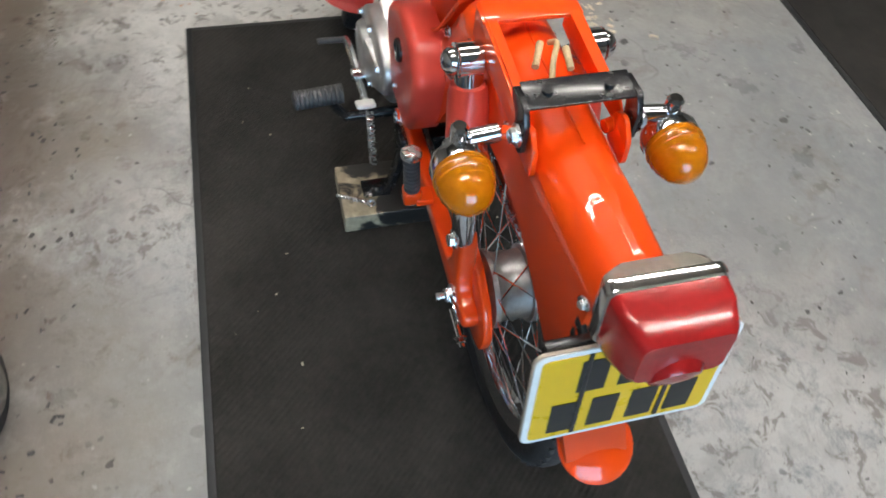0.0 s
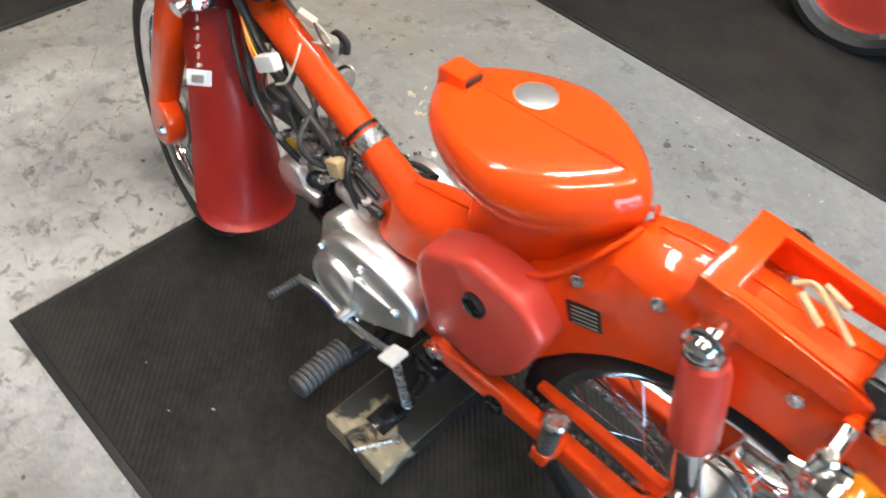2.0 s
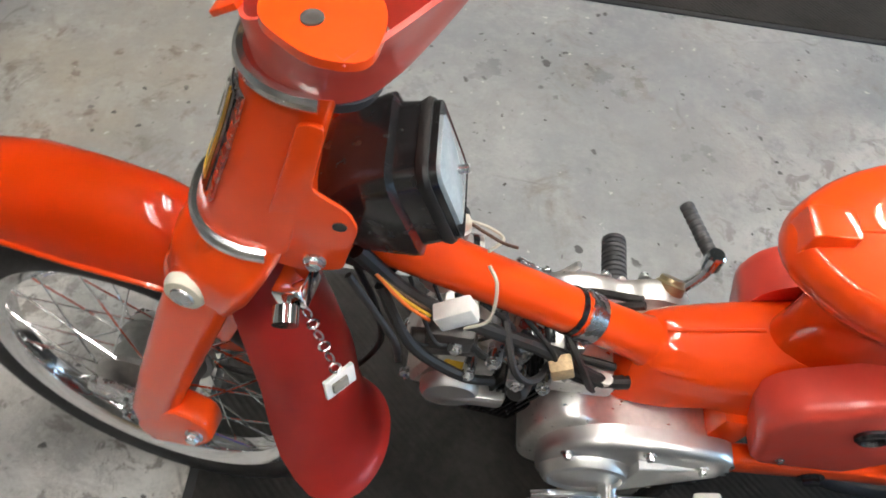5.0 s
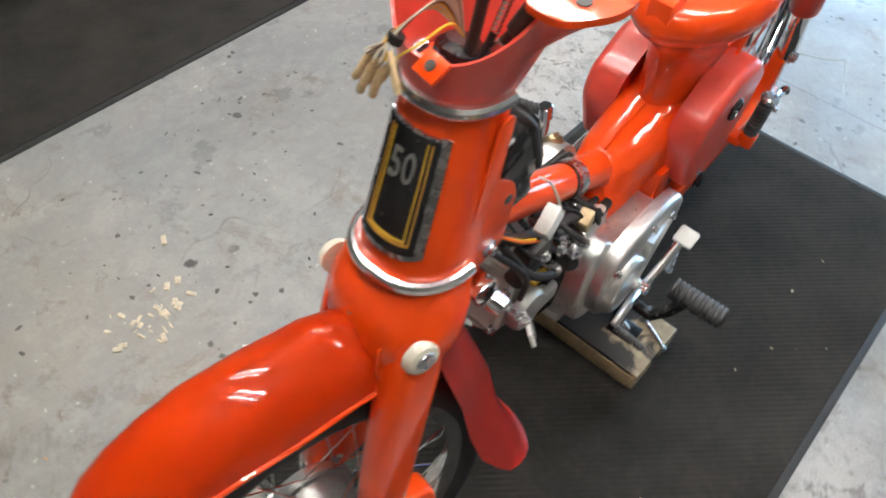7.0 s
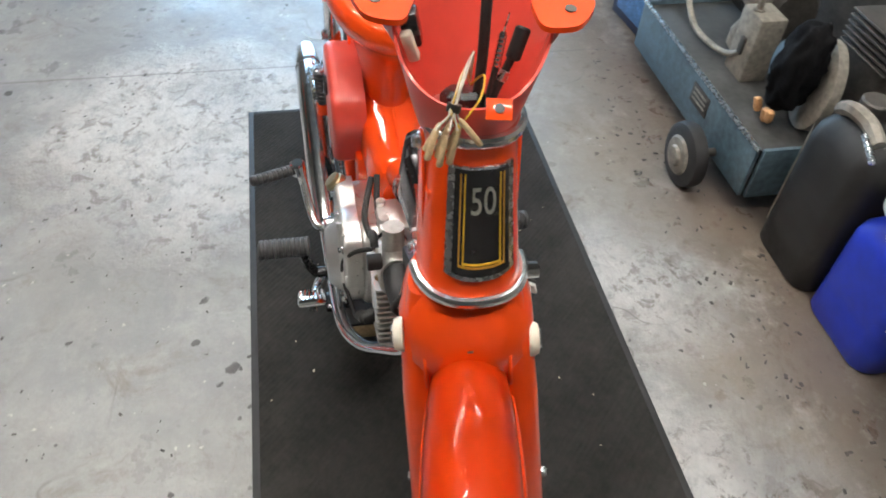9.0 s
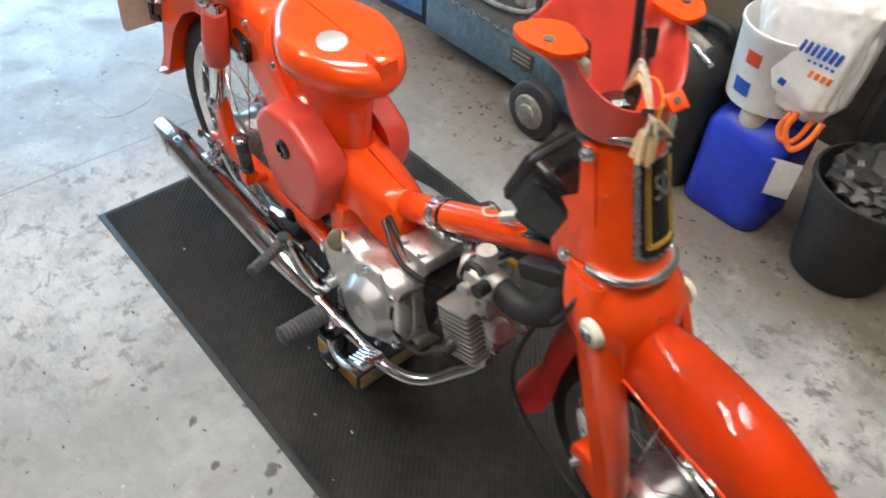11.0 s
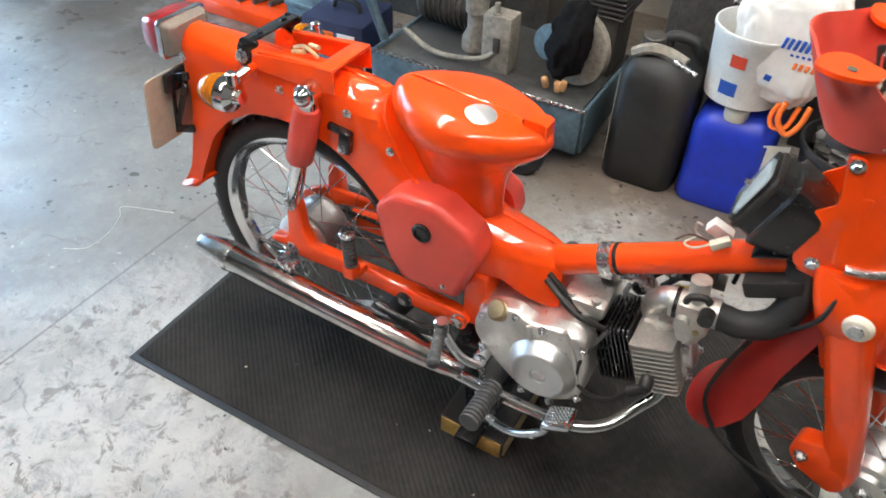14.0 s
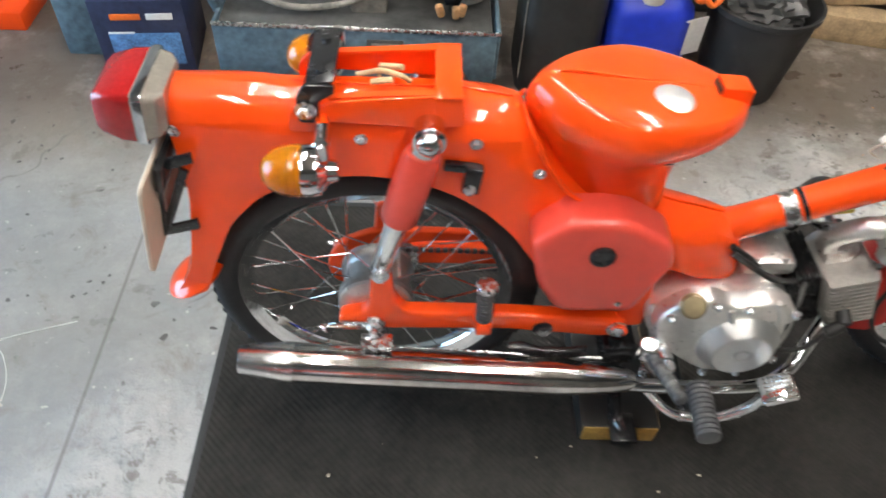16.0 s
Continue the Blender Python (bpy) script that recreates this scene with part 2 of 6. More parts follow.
    base = mix(mul(mul(flake, 0.85), rest.outputs[0]), base, (0.60, 0.58, 0.545))
    # paler still before the mat: worn ground, plus stronger light painted into its colour
    base = mix(mul(mul(fore_zone, ramp(noise_(7, 9, 0.8, 0.3), 0.36, 0.52)), 0.7), base, (0.78, 0.75, 0.70))
    pits = mul(zone, ramp(noise_(19, 6, 0.72, 0.6), 0.545, 0.60))
    base = mix(mul(pits, 0.72), base, (0.17, 0.14, 0.115))
    grey = mul(zone, ramp(noise_(6, 6, 0.65, 0.3), 0.52, 0.62))
    base = mix(mul(grey, 0.45), base, (0.26, 0.25, 0.235))
    # wide cloudy stains over the whole floor
    base = mix(mul(ramp(noise_(1.1, 4, 0.6, 0.8), 0.50, 0.68), 0.45), base, (0.16, 0.155, 0.15))
    base = mix(mul(ramp(noise_(3.2, 7, 0.75, 0.6), 0.56, 0.70), 0.4), base, (0.175, 0.165, 0.15))
    # round oil drops, in loose groups
    lump = nt.nodes.new("ShaderNodeTexNoise")
    lump.inputs["Scale"].default_value, lump.inputs["Detail"].default_value = 38, 4
    L(co.outputs["Object"], lump.inputs["Vector"])
    bent = nt.nodes.new("ShaderNodeVectorMath")
    bent.operation = "MULTIPLY_ADD"
    bent.inputs[1].default_value = (0.03, 0.03, 0)
    L(lump.outputs[1], bent.inputs[0]), L(co.outputs["Object"], bent.inputs[2])
    for sc, cut in ((11.0, 0.17), (23.0, 0.18), (34.0, 0.2)):
        d = nt.nodes.new("ShaderNodeTexVoronoi")
        d.inputs["Scale"].default_value = sc
        L(bent.outputs[0], d.inputs["Vector"])
        pick = nt.nodes.new("ShaderNodeSeparateColor")
        L(d.outputs["Color"], pick.inputs[0])
        drop = mul(ramp(d.outputs["Distance"], cut, cut * 0.75), ramp(pick.outputs[0], 0.74, 0.77))
        base = mix(mul(mul(drop, ramp(noise_(2.6, 3), 0.47, 0.55)), 0.85), base, (0.035, 0.032, 0.03))
    # brown dirt and rust swept up along the row of cans
    row = mul(ramp(sep.outputs[1], 0.56, 0.90), ramp(noise_(4.5, 8, 0.7), 0.30, 0.48))
    base = mix(mul(row, 0.8), base, (0.085, 0.058, 0.04))
    v = nt.nodes.new("ShaderNodeTexVoronoi")
    v.feature = "DISTANCE_TO_EDGE"
    v.inputs["Scale"].default_value = 1.3
    wob = nt.nodes.new("ShaderNodeVectorMath")
    wob.operation = "MULTIPLY_ADD"
    nn = nt.nodes.new("ShaderNodeTexNoise")
    nn.inputs["Scale"].default_value = 4
    L(co.outputs["Object"], nn.inputs["Vector"])
    L(nn.outputs[1], wob.inputs[0])
    wob.inputs[1].default_value = (0.35, 0.35, 0)
    L(co.outputs["Object"], wob.inputs[2])
    L(wob.outputs[0], v.inputs["Vector"])
    crack = ramp(v.outputs["Distance"], 0.006, 0.0)
    base = mix(mul(mul(crack, 0.6), ramp(noise_(3), 0.5, 0.6)), base, (0.10, 0.09, 0.08))
    off = nt.nodes.new("ShaderNodeMath")
    off.operation, off.inputs[1].default_value = "ADD", 0.53
    L(sep.outputs[0], off.inputs[0])
    ab = nt.nodes.new("ShaderNodeMath")
    ab.operation = "ABSOLUTE"
    L(off.outputs[0], ab.inputs[0])
    base = mix(mul(ramp(ab.outputs[0], 0.005, 0.002), 0.6), base, (0.11, 0.10, 0.09))
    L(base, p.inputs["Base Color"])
    r = nt.nodes.new("ShaderNodeMapRange")
    r.inputs[1].default_value, r.inputs[2].default_value, r.inputs[3].default_value, r.inputs[4].default_value = 0.35, 0.65, 0.22, 0.6
    L(noise_(5, 8, 0.7), r.inputs[0]), L(r.outputs[0], p.inputs["Roughness"])
    b = nt.nodes.new("ShaderNodeBump")
    b.inputs["Strength"].default_value, b.inputs["Distance"].default_value = 0.8, 0.006
    rough = nt.nodes.new("ShaderNodeMath")
    rough.operation, rough.inputs[1].default_value, rough.inputs[2].default_value = "MULTIPLY_ADD", 1.0, 0.16
    L(zone, rough.inputs[0])
    both = nt.nodes.new("ShaderNodeMath")
    both.operation = "ADD"
    L(mul(noise_(15, 9, 0.75), 2.2), both.inputs[0]), L(noise_(45, 8, 0.7), both.inputs[1])
    L(mul(both.outputs[0], rough.outputs[0]), b.inputs["Height"]), L(b.outputs[0], p.inputs["Normal"])
    return m


def mat_mat():
    """Black ribbed floor mat, dusty."""
    m = mat("ribbed_mat", (0.026, 0.0235, 0.021), 0.85, var=0.45, scale=7, fine=9, spec=0.2)
    nt, p = m.node_tree, m.node_tree.nodes["Principled BSDF"]
    co = nt.nodes.new("ShaderNodeTexCoord")
    w = nt.nodes.new("ShaderNodeTexWave")
    w.inputs["Scale"].default_value, w.inputs["Distortion"].default_value, w.inputs["Detail"].default_value = 29, 1.2, 2
    mp = nt.nodes.new("ShaderNodeMapping")
    mp.inputs["Rotation"].default_value = (0, 0, radians(-45))
    nt.links.new(co.outputs["Object"], mp.inputs["Vector"])
    w.inputs["Detail Scale"].default_value = 20
    b = nt.nodes.new("ShaderNodeBump")
    b.inputs["Strength"].default_value, b.inputs["Distance"].default_value = 0.35, 0.003
    nt.links.new(mp.outputs[0], w.inputs["Vector"])
    nt.links.new(w.outputs[1], b.inputs["Height"]), nt.links.new(b.outputs[0], p.inputs["Normal"])
    return m


FLOOR = floor_mat()
MATM = mat_mat()

# ---- mesh helpers ----


def V(*a):
    return Vector(a)


def merge(*bms):
    out = bmesh.new()
    for b in bms:
        me = bpy.data.meshes.new("t")
        b.to_mesh(me)
        b.free()
        out.from_mesh(me)
        bpy.data.meshes.remove(me)
    return out


def moved(bm, m):
    bm.transform(m)
    return bm


def thing(name, at, label, category, group="", kind=""):
    return tagged(new(name), label, category, group, kind) if at is None else _placed(name, at, label, category, group, kind)


def _placed(name, at, label, category, group, kind):
    ob = tagged(new(name), label, category, group, kind)
    ob.location = at
    ob["at"] = at
    return ob


def root_of(ob):
    while ob.parent:
        ob = ob.parent
    return ob


def to_mesh(name, bm, material, smooth=35, shift=None):
    me = bpy.data.meshes.new(name)
    if shift is not None:
        bm.transform(Matrix.Translation(-shift))
    bmesh.ops.recalc_face_normals(bm, faces=bm.faces[:])
    bm.to_mesh(me)
    bm.free()
    me.materials.append(material)
    if smooth:
        me.polygons.foreach_set("use_smooth", [True] * len(me.polygons))
        me.set_sharp_from_angle(angle=radians(smooth))
    return me


def part(name, bm, material, parent, label="", smooth=35):
    """One mesh, given in the world's coordinates, as a part of a thing or of a part."""
    root = root_of(parent)
    if root.name == "moped":
        bm.transform(BIKE)
    ob = new(name, to_mesh(name, bm, material, smooth, Vector(root.location)))
    ob.parent = parent
    return tagged(ob, label)


def solid(name, bm, material, label, category, kind="", group="", smooth=35):
    """A top-level thing of one mesh, with its origin at its base."""
    xs = [v.co for v in bm.verts]
    at = V((min(v.x for v in xs) + max(v.x for v in xs)) / 2, (min(v.y for v in xs) + max(v.y for v in xs)) / 2, min(v.z for v in xs))
    ob = new(name, to_mesh(name, bm, material, smooth, at))
    ob.location = at
    return tagged(ob, label, category, group, kind)


def frame_of(axis):
    a = Vector(axis).normalized()
    u = a.orthogonal().normalized() if abs(a.z) > 0.99 or True else None
    if abs(a.z) < 0.95:
        u = a.cross(V(0, 0, 1)).normalized()
    return a, u, a.cross(u).normalized()


def box(c, s, bevel=0.0, seg=2, rot=None):
    bm = bmesh.new()
    bmesh.ops.create_cube(bm, size=1)
    bm.transform(Matrix.Diagonal((*s, 1)))
    if bevel:
        bmesh.ops.bevel(bm, geom=bm.edges[:], offset=bevel, segments=seg, profile=0.5, affect="EDGES")
    if rot:
        bm.transform(Euler([radians(a) for a in rot]).to_matrix().to_4x4())
    bm.transform(Matrix.Translation(c))
    return bm


def loft(rings, close=True, caps=True):
    """Quads between rings of equal length."""
    bm = bmesh.new()
    vs = [[bm.verts.new(p) for p in r] for r in rings]
    n = len(vs[0])
    for a, b in zip(vs, vs[1:]):
        for i in range(n if close else n - 1):
            j = (i + 1) % n
            bm.faces.new((a[i], a[j], b[j], b[i]))
    if caps and close:
        bm.faces.new(vs[0][::-1]), bm.faces.new(vs[-1])
    return bm


def lathe(profile, o, axis, seg=32, caps=True):
    """(radius, height) pairs turned round an axis through o."""
    a, u, v = frame_of(axis)
    o = Vector(o)
    rings = []
    for r, h in profile:
        r = max(r, 1e-4)
        rings.append([o + a * h + (u * math.cos(2 * math.pi * k / seg) + v * math.sin(2 * math.pi * k / seg)) * r for k in range(seg)])
    return loft(rings, True, caps)


def rod(p, q, r, r2=None, seg=16, bevel=0.0):
    d = Vector(q) - Vector(p)
    n, r2 = d.length, r if r2 is None else r2
    if bevel:
        return lathe([(r - bevel, 0), (r, bevel), (r2, n - bevel), (r2 - bevel, n)], p, d, seg)
    return lathe([(r, 0), (r2, n)], p, d, seg)


def smooth_path(pts, n=8):
    pts = [Vector(p) for p in pts]
    if len(pts) < 3:
        return pts
    out = []
    e = [2 * pts[0] - pts[1], *pts, 2 * pts[-1] - pts[-2]]
    for i in range(1, len(e) - 2):
        a, b, c, d = e[i - 1 : i + 3]
        for k in range(n):
            t = k / n
            out.append(0.5 * ((2 * b) + (c - a) * t + (2 * a - 5 * b + 4 * c - d) * t * t + (3 * b - a - 3 * c + d) * t**3))
    return out + [pts[-1]]


def pipe(pts, r, seg=12, n=8, smoothed=True):
    """A tube along points; r a number or one for each end."""
    path = smooth_path(pts, n) if smoothed else [Vector(p) for p in pts]
    ra, rb = (r, r) if not isinstance(r, tuple) else r
    rings, u = [], None
    for i, p in enumerate(path):
        d = (path[min(i + 1, len(path) - 1)] - path[max(i - 1, 0)]).normalized()
        u = d.orthogonal().normalized() if u is None else (u - d * u.dot(d)).normalized()
        v = d.cross(u)
        rr = ra + (rb - ra) * i / max(1, len(path) - 1)
        rings.append([p + (u * math.cos(2 * math.pi * k / seg) + v * math.sin(2 * math.pi * k / seg)) * rr for k in range(seg)])
    return loft(rings)


def slab(poly, y0, y1, bevel=0.01, seg=3, cut=0):
    """A plate with a side outline of (x, z) pairs between two planes of y, its rims rounded."""
    bm = bmesh.new()
    a = [bm.verts.new((x, y0, z)) for x, z in poly]
    b = [bm.verts.new((x, y1, z)) for x, z in poly]
    n = len(poly)
    bm.faces.new(a), bm.faces.new(b[::-1])
    for i in range(n):
        bm.faces.new((a[i], b[i], b[(i + 1) % n], a[(i + 1) % n]))
    bmesh.ops.recalc_face_normals(bm, faces=bm.faces[:])
    if bevel:
        rim = [e for e in bm.edges if abs(e.verts[0].co.y - e.verts[1].co.y) < 1e-6]
        bmesh.ops.bevel(bm, geom=rim, offset=bevel, segments=seg, profile=0.5, affect="EDGES", clamp_overlap=True)
    return bm


def rounded(poly, r=0.02, n=4):
    """The outline with its corners rounded."""
    out, m = [], len(poly)
    for i in range(m):
        p, c, q = (Vector((*poly[(i + k) % m], 0)) for k in (-1, 0, 1))
        a, b = p - c, q - c
        d = min(r, a.length * 0.45, b.length * 0.45)
        s, e = c + a.normalized() * d, c + b.normalized() * d
        for k in range(n + 1):
            t = k / n
            w = s * (1 - t) ** 2 + c * 2 * t * (1 - t) + e * t * t
            out.append((w.x, w.y))
    return out


def bolt(p, axis, r=0.008, h=0.007):
    """A hexagon head on a washer."""
    return merge(lathe([(r * 1.45, 0), (r * 1.45, h * 0.3)], p, axis, 14), lathe([(r, h * 0.3), (r, h * 0.9), (r * 0.8, h * 1.1)], p, axis, 6))


def ribbed(p, q, r, n=9, depth=0.12, seg=16):
    """A ribbed rubber sleeve."""
    d = (Vector(q) - Vector(p)).length
    prof = [(r * 0.6, 0)]
    for k in range(n):
        a, b = d * k / n, d * (k + 1) / n
        prof += [(r * (1 - depth), a + (b - a) * 0.08), (r, a + (b - a) * 0.25), (r, a + (b - a) * 0.75), (r * (1 - depth), a + (b - a) * 0.92)]
    prof += [(r * 0.95, d), (r * 0.55, d + 0.003)]
    return lathe(prof, p, Vector(q) - Vector(p), seg)

# ---- the place ----
g = bmesh.new()
bmesh.ops.create_grid(g, x_segments=8, y_segments=8, size=4.0)
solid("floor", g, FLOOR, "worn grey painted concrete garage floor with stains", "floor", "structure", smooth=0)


def wall(name, c, s):
    return solid(name, box(c, s), WALLM, "plain painted block wall", "wall", "structure", smooth=0)


wall("wall_south", (0, -4.05, 1.35), (8.2, 0.1, 2.7))
wall("wall_north", (0, 2.3, 1.35), (8.2, 0.1, 2.7))
wall("wall_east", (4.05, -0.85, 1.35), (0.1, 6.2, 2.7))
wall("wall_west_1", (-4.05, -2.65, 1.35), (0.1, 2.7, 2.7))
wall("wall_west_2", (-4.05, 2.0, 1.35), (0.1, 0.5, 2.7))
wall("wall_west_3", (-4.05, 0.225, 2.5), (0.1, 3.05, 0.4))
solid("ceiling", box((0, -0.85, 2.75), (8.2, 6.4, 0.1)), CEILM, "plain board ceiling", "ceiling", "structure", smooth=0)

tube_glow = bpy.data.materials.new("lit_tube")
tube_glow.use_nodes = True
tube_glow.node_tree.nodes["Principled BSDF"].inputs["Emission Color"].default_value = (1, 0.955, 0.90, 1)
tube_glow.node_tree.nodes["Principled BSDF"].inputs["Emission Strength"].default_value = TUBE


def strip_light(x, y):
    """A ceiling batten with two fluorescent tubes, along y."""
    t = thing("ceiling_light", (x, y, 2.62), "white ceiling batten with two lit fluorescent tubes", "ceiling light", "strip lights")
    part("batten", box((x, y, 2.675), (0.2, 1.55, 0.05), 0.006), WHITEP, t)
    for o in (-0.06, 0.06):
        part("tube", rod((x + o, y - 0.74, 2.62), (x + o, y + 0.74, 2.62), 0.014), tube_glow, t, "lit white tube")
        for s in (-1, 1):
            part("lampholder", box((x + o, y + s * 0.752, 2.635), (0.03, 0.02, 0.05), 0.004), WHITEP, t)


for sx, sy in STRIPS:
    strip_light(sx, sy)


def floor_mat_thing(name, x0, x1, y0, y1, label):
    t = thing(name, (x0, y0, 0.0), label, "floor mat")
    cx, cy, lx, ly = (x0 + x1) / 2, (y0 + y1) / 2, x1 - x0, y1 - y0
    part("mat_surface", box((cx, cy, 0.0045), (lx - 0.03, ly - 0.03, 0.009), 0.002), MATM, t, smooth=0)
    rim = merge(*[box(c, s, 0.0012) for c, s in (
        ((cx, y0 + 0.008, 0.003), (lx, 0.016, 0.006)), ((cx, y1 - 0.008, 0.003), (lx, 0.016, 0.006)),
        ((x0 + 0.008, cy, 0.0031), (0.016, ly - 0.032, 0.006)), ((x1 - 0.008, cy, 0.0031), (0.016, ly - 0.032, 0.006)))])
    part("rubber_edge", rim, RUBBER, t, "smooth rubber border")
    return t


mat_a = floor_mat_thing("floor_mat", -0.289, 1.187, -0.326, 0.502, "dusty black ribbed mat under the moped")
mat_b = floor_mat_thing("floor_mat", -1.4, 1.9, -2.75, -1.226, "dark mat under another motorcycle")
mat_c = floor_mat_thing("floor_mat", 2.12, 3.45, -2.2, 0.9, "dark mat on the floor by the wall")

# ---- the moped ----
RC, FC, RAD = V(0.035, 0, 0.351), V(1.171, 0, 0.266), 0.265
UP = V(-0.31, 0, 0.951).normalized()
HEADP = V(0.985, 0, 0.68)
ST = Matrix.Translation(HEADP + V(0.008, 0.006, 0)) @ Matrix.Rotation(radians(3.5), 4, "X") @ Matrix.Rotation(radians(STEER), 4, UP) @ Matrix.Translation(-HEADP)
# the machine as it stands on its block: nose a little up
BIKE = Matrix(((1.0035, -0.0096, -0.0305, 0.0254), (0.0098, 1.0039, 0.0085, -0.0109), (0.0305, -0.0088, 1.0035, -0.0276), (0, 0, 0, 1)))
ped = thing("moped", (0.5, 0.04, 0.0), "bright red stripped-down moped raised on its centre stand", "moped")


def sided(name, make, material, label="", parent=None, signs=(1, -1), turn=None):
    for s in signs:
        b = make(s)
        part(name, moved(b, turn) if turn else b, material, parent or ped, label)


def wheel(name, c, hub_r, turn=None, size=1.035):
    """A wire wheel: tyre, chrome rim, hub and 36 spokes."""
    def put(n, bm, m, parent, label=""):
        return part(n, moved(bm, turn) if turn else bm, m, parent, label)
    ty = [(0.2165, -0.020), (0.224, -0.026), (0.238, -0.030), (0.252, -0.026), (0.2605, -0.017), (0.265, -0.006), (0.265, 0.006), (0.2605, 0.017), (0.252, 0.026), (0.238, 0.030), (0.224, 0.026), (0.2165, 0.020)]
    ty = [(r * size, y) for r, y in ty]
    w = put(name, lathe(ty + ty[:1], c, (0, 1, 0), 72, False), RUBBER, ped, "black tyre")
    tread = bmesh.new()
    for k in range(60):
        for s in (-1, 1):
            a = 2 * math.pi * (k + (0.5 if s > 0 else 0)) / 60
            b = box((0.2594 * size, s * 0.013, 0), (0.005, 0.013, 0.017), 0, rot=(s * 18, 0, 0))
            b.transform(Matrix.Rotation(a, 4, "Y"))
            b.transform(Matrix.Translation(c))
            me = bpy.data.meshes.new("t")
            b.to_mesh(me), b.free()
            tread.from_mesh(me)
            bpy.data.meshes.remove(me)
    tagged(put("tread", tread, RUBBER, w), kind="stuff")
    rim = [(0.2215, -0.023), (0.2225, -0.020), (0.216, -0.016), (0.204, -0.010), (0.201, 0), (0.204, 0.010), (0.216, 0.016), (0.2225, 0.020), (0.2215, 0.023), (0.212, 0.019), (0.2, 0.012), (0.197, 0), (0.2, -0.012), (0.212, -0.019)]
    rim = [(r * size, y) for r, y in rim]
    put("rim", lathe(rim + rim[:1], c, (0, 1, 0), 72, False), CHROME, w, "chromed steel rim")
    h = hub_r
    put("hub", lathe([(0.015, -0.055), (0.03, -0.05), (h * 0.86, -0.044), (h, -0.036), (h, -0.026), (h * 0.9, -0.024), (h * 0.86, -0.01), (h * 0.9, 0.0), (h * 0.86, 0.01), (h * 0.9, 0.02), (h, 0.026), (h, 0.034), (h * 0.8, 0.04), (0.03, 0.048), (0.015, 0.052)], c, (0, 1, 0), 40), HUBM, w, "cast alloy hub")
    for k in range(36):
        a = 2 * math.pi * k / 36
        s, t = (1 if k % 2 else -1), (1 if (k // 2) % 2 else -1)
        e = a + t * 0.62
        p = c + V(math.cos(e) * h * 0.94, s * 0.031, math.sin(e) * h * 0.94)
        q = c + V(math.cos(a) * 0.2 * size, s * 0.004, math.sin(a) * 0.2 * size)
        put("spoke", rod(p, q, 0.0013, seg=5), CHROME, w)
    return w


rear = wheel("rear_wheel", RC, 0.062)
front = wheel("front_wheel", FC, 0.066, ST, 1.0)

# frame: the pressed steel body over the rear wheel, down to the engine
sil = [(-0.200, 0.765), (-0.12, 0.763), (-0.05, 0.755), (0.08, 0.753), (0.17, 0.750), (0.240, 0.735), (0.285, 0.68), (0.325, 0.62), (0.40, 0.578), (0.47, 0.556), (0.53, 0.538), (0.58, 0.524), (0.602, 0.498), (0.606, 0.47), (0.612, 0.415),
       (0.55, 0.425), (0.50, 0.455), (0.44, 0.44), (0.36, 0.43), (0.30, 0.44), (0.272, 0.487), (0.245, 0.53), (0.206, 0.572), (0.165, 0.603), (0.123, 0.624), (0.07, 0.638), (0.023, 0.641), (-0.046, 0.632), (-0.115, 0.596), (-0.164, 0.545), (-0.206, 0.455), (-0.222, 0.408), (-0.258, 0.396), (-0.268, 0.410), (-0.240, 0.455), (-0.226, 0.52), (-0.212, 0.60), (-0.212, 0.70), (-0.217, 0.757)]
fb = slab(rounded(sil, 0.018, 3), -1, 1, 0)
for k in range(12):
    bmesh.ops.bisect_plane(fb, geom=fb.verts[:] + fb.edges[:] + fb.faces[:], plane_co=(0, 0, 0.50 + 0.025 * k), plane_no=(0, 0, 1))
for k in range(8):
    bmesh.ops.bisect_plane(fb, geom=fb.verts[:] + fb.edges[:] + fb.faces[:], plane_co=(0, 0, 0.7025 + 0.0105 * k), plane_no=(0, 0, 1))
for k in range(28):
    bmesh.ops.bisect_plane(fb, geom=fb.verts[:] + fb.edges[:] + fb.faces[:], plane_co=(-0.25 + 0.031 * k, 0, 0), plane_no=(1, 0, 0))
top_x, top_z = [p[0] for p in sil[:13]], [p[1] for p in sil[:13]]
for k in range(4):  # rows that follow the top line
    bmesh.ops.bisect_plane(fb, geom=fb.verts[:] + fb.edges[:] + fb.faces[:], plane_co=(0.53, 0, 0.545 - 0.011 * k), plane_no=(0.22, 0, 1))
flat = bmesh.ops.subdivide_edges(fb, edges=[e for e in fb.edges if e.verts[0].co.y * e.verts[1].co.y < 0], cuts=7)
for v in fb.verts:
    x, z = v.co.x, v.co.z
    w = float(np.interp(x, [-0.29, -0.2, -0.1, 0.0, 0.15, 0.28, 0.42, 0.52, 0.58, 0.615], [0.040, 0.043, 0.047, 0.050, 0.052, 0.055, 0.060, 0.055, 0.047, 0.038]))
    deep = max(0.0, float(np.interp(x, top_x, top_z)) - z)
    r = 0.05
    v.co.y *= w * (math.sqrt(max(0.0, 1 - (1 - deep / r) ** 2)) * 0.9 + 0.1 if deep < r else 1.0)
for v in fb.verts:  # the tail is a little bent
    if v.co.x < -0.1 and v.co.z < 0.62:
        v.co.y -= 0.11 * (0.62 - v.co.z) * min(1.0, (-0.1 - v.co.x) / 0.08)
bmesh.ops.recalc_face_normals(fb, faces=fb.faces[:])
body = part("frame_body", fb, PAINT, ped, "glossy red pressed-steel body", 50)
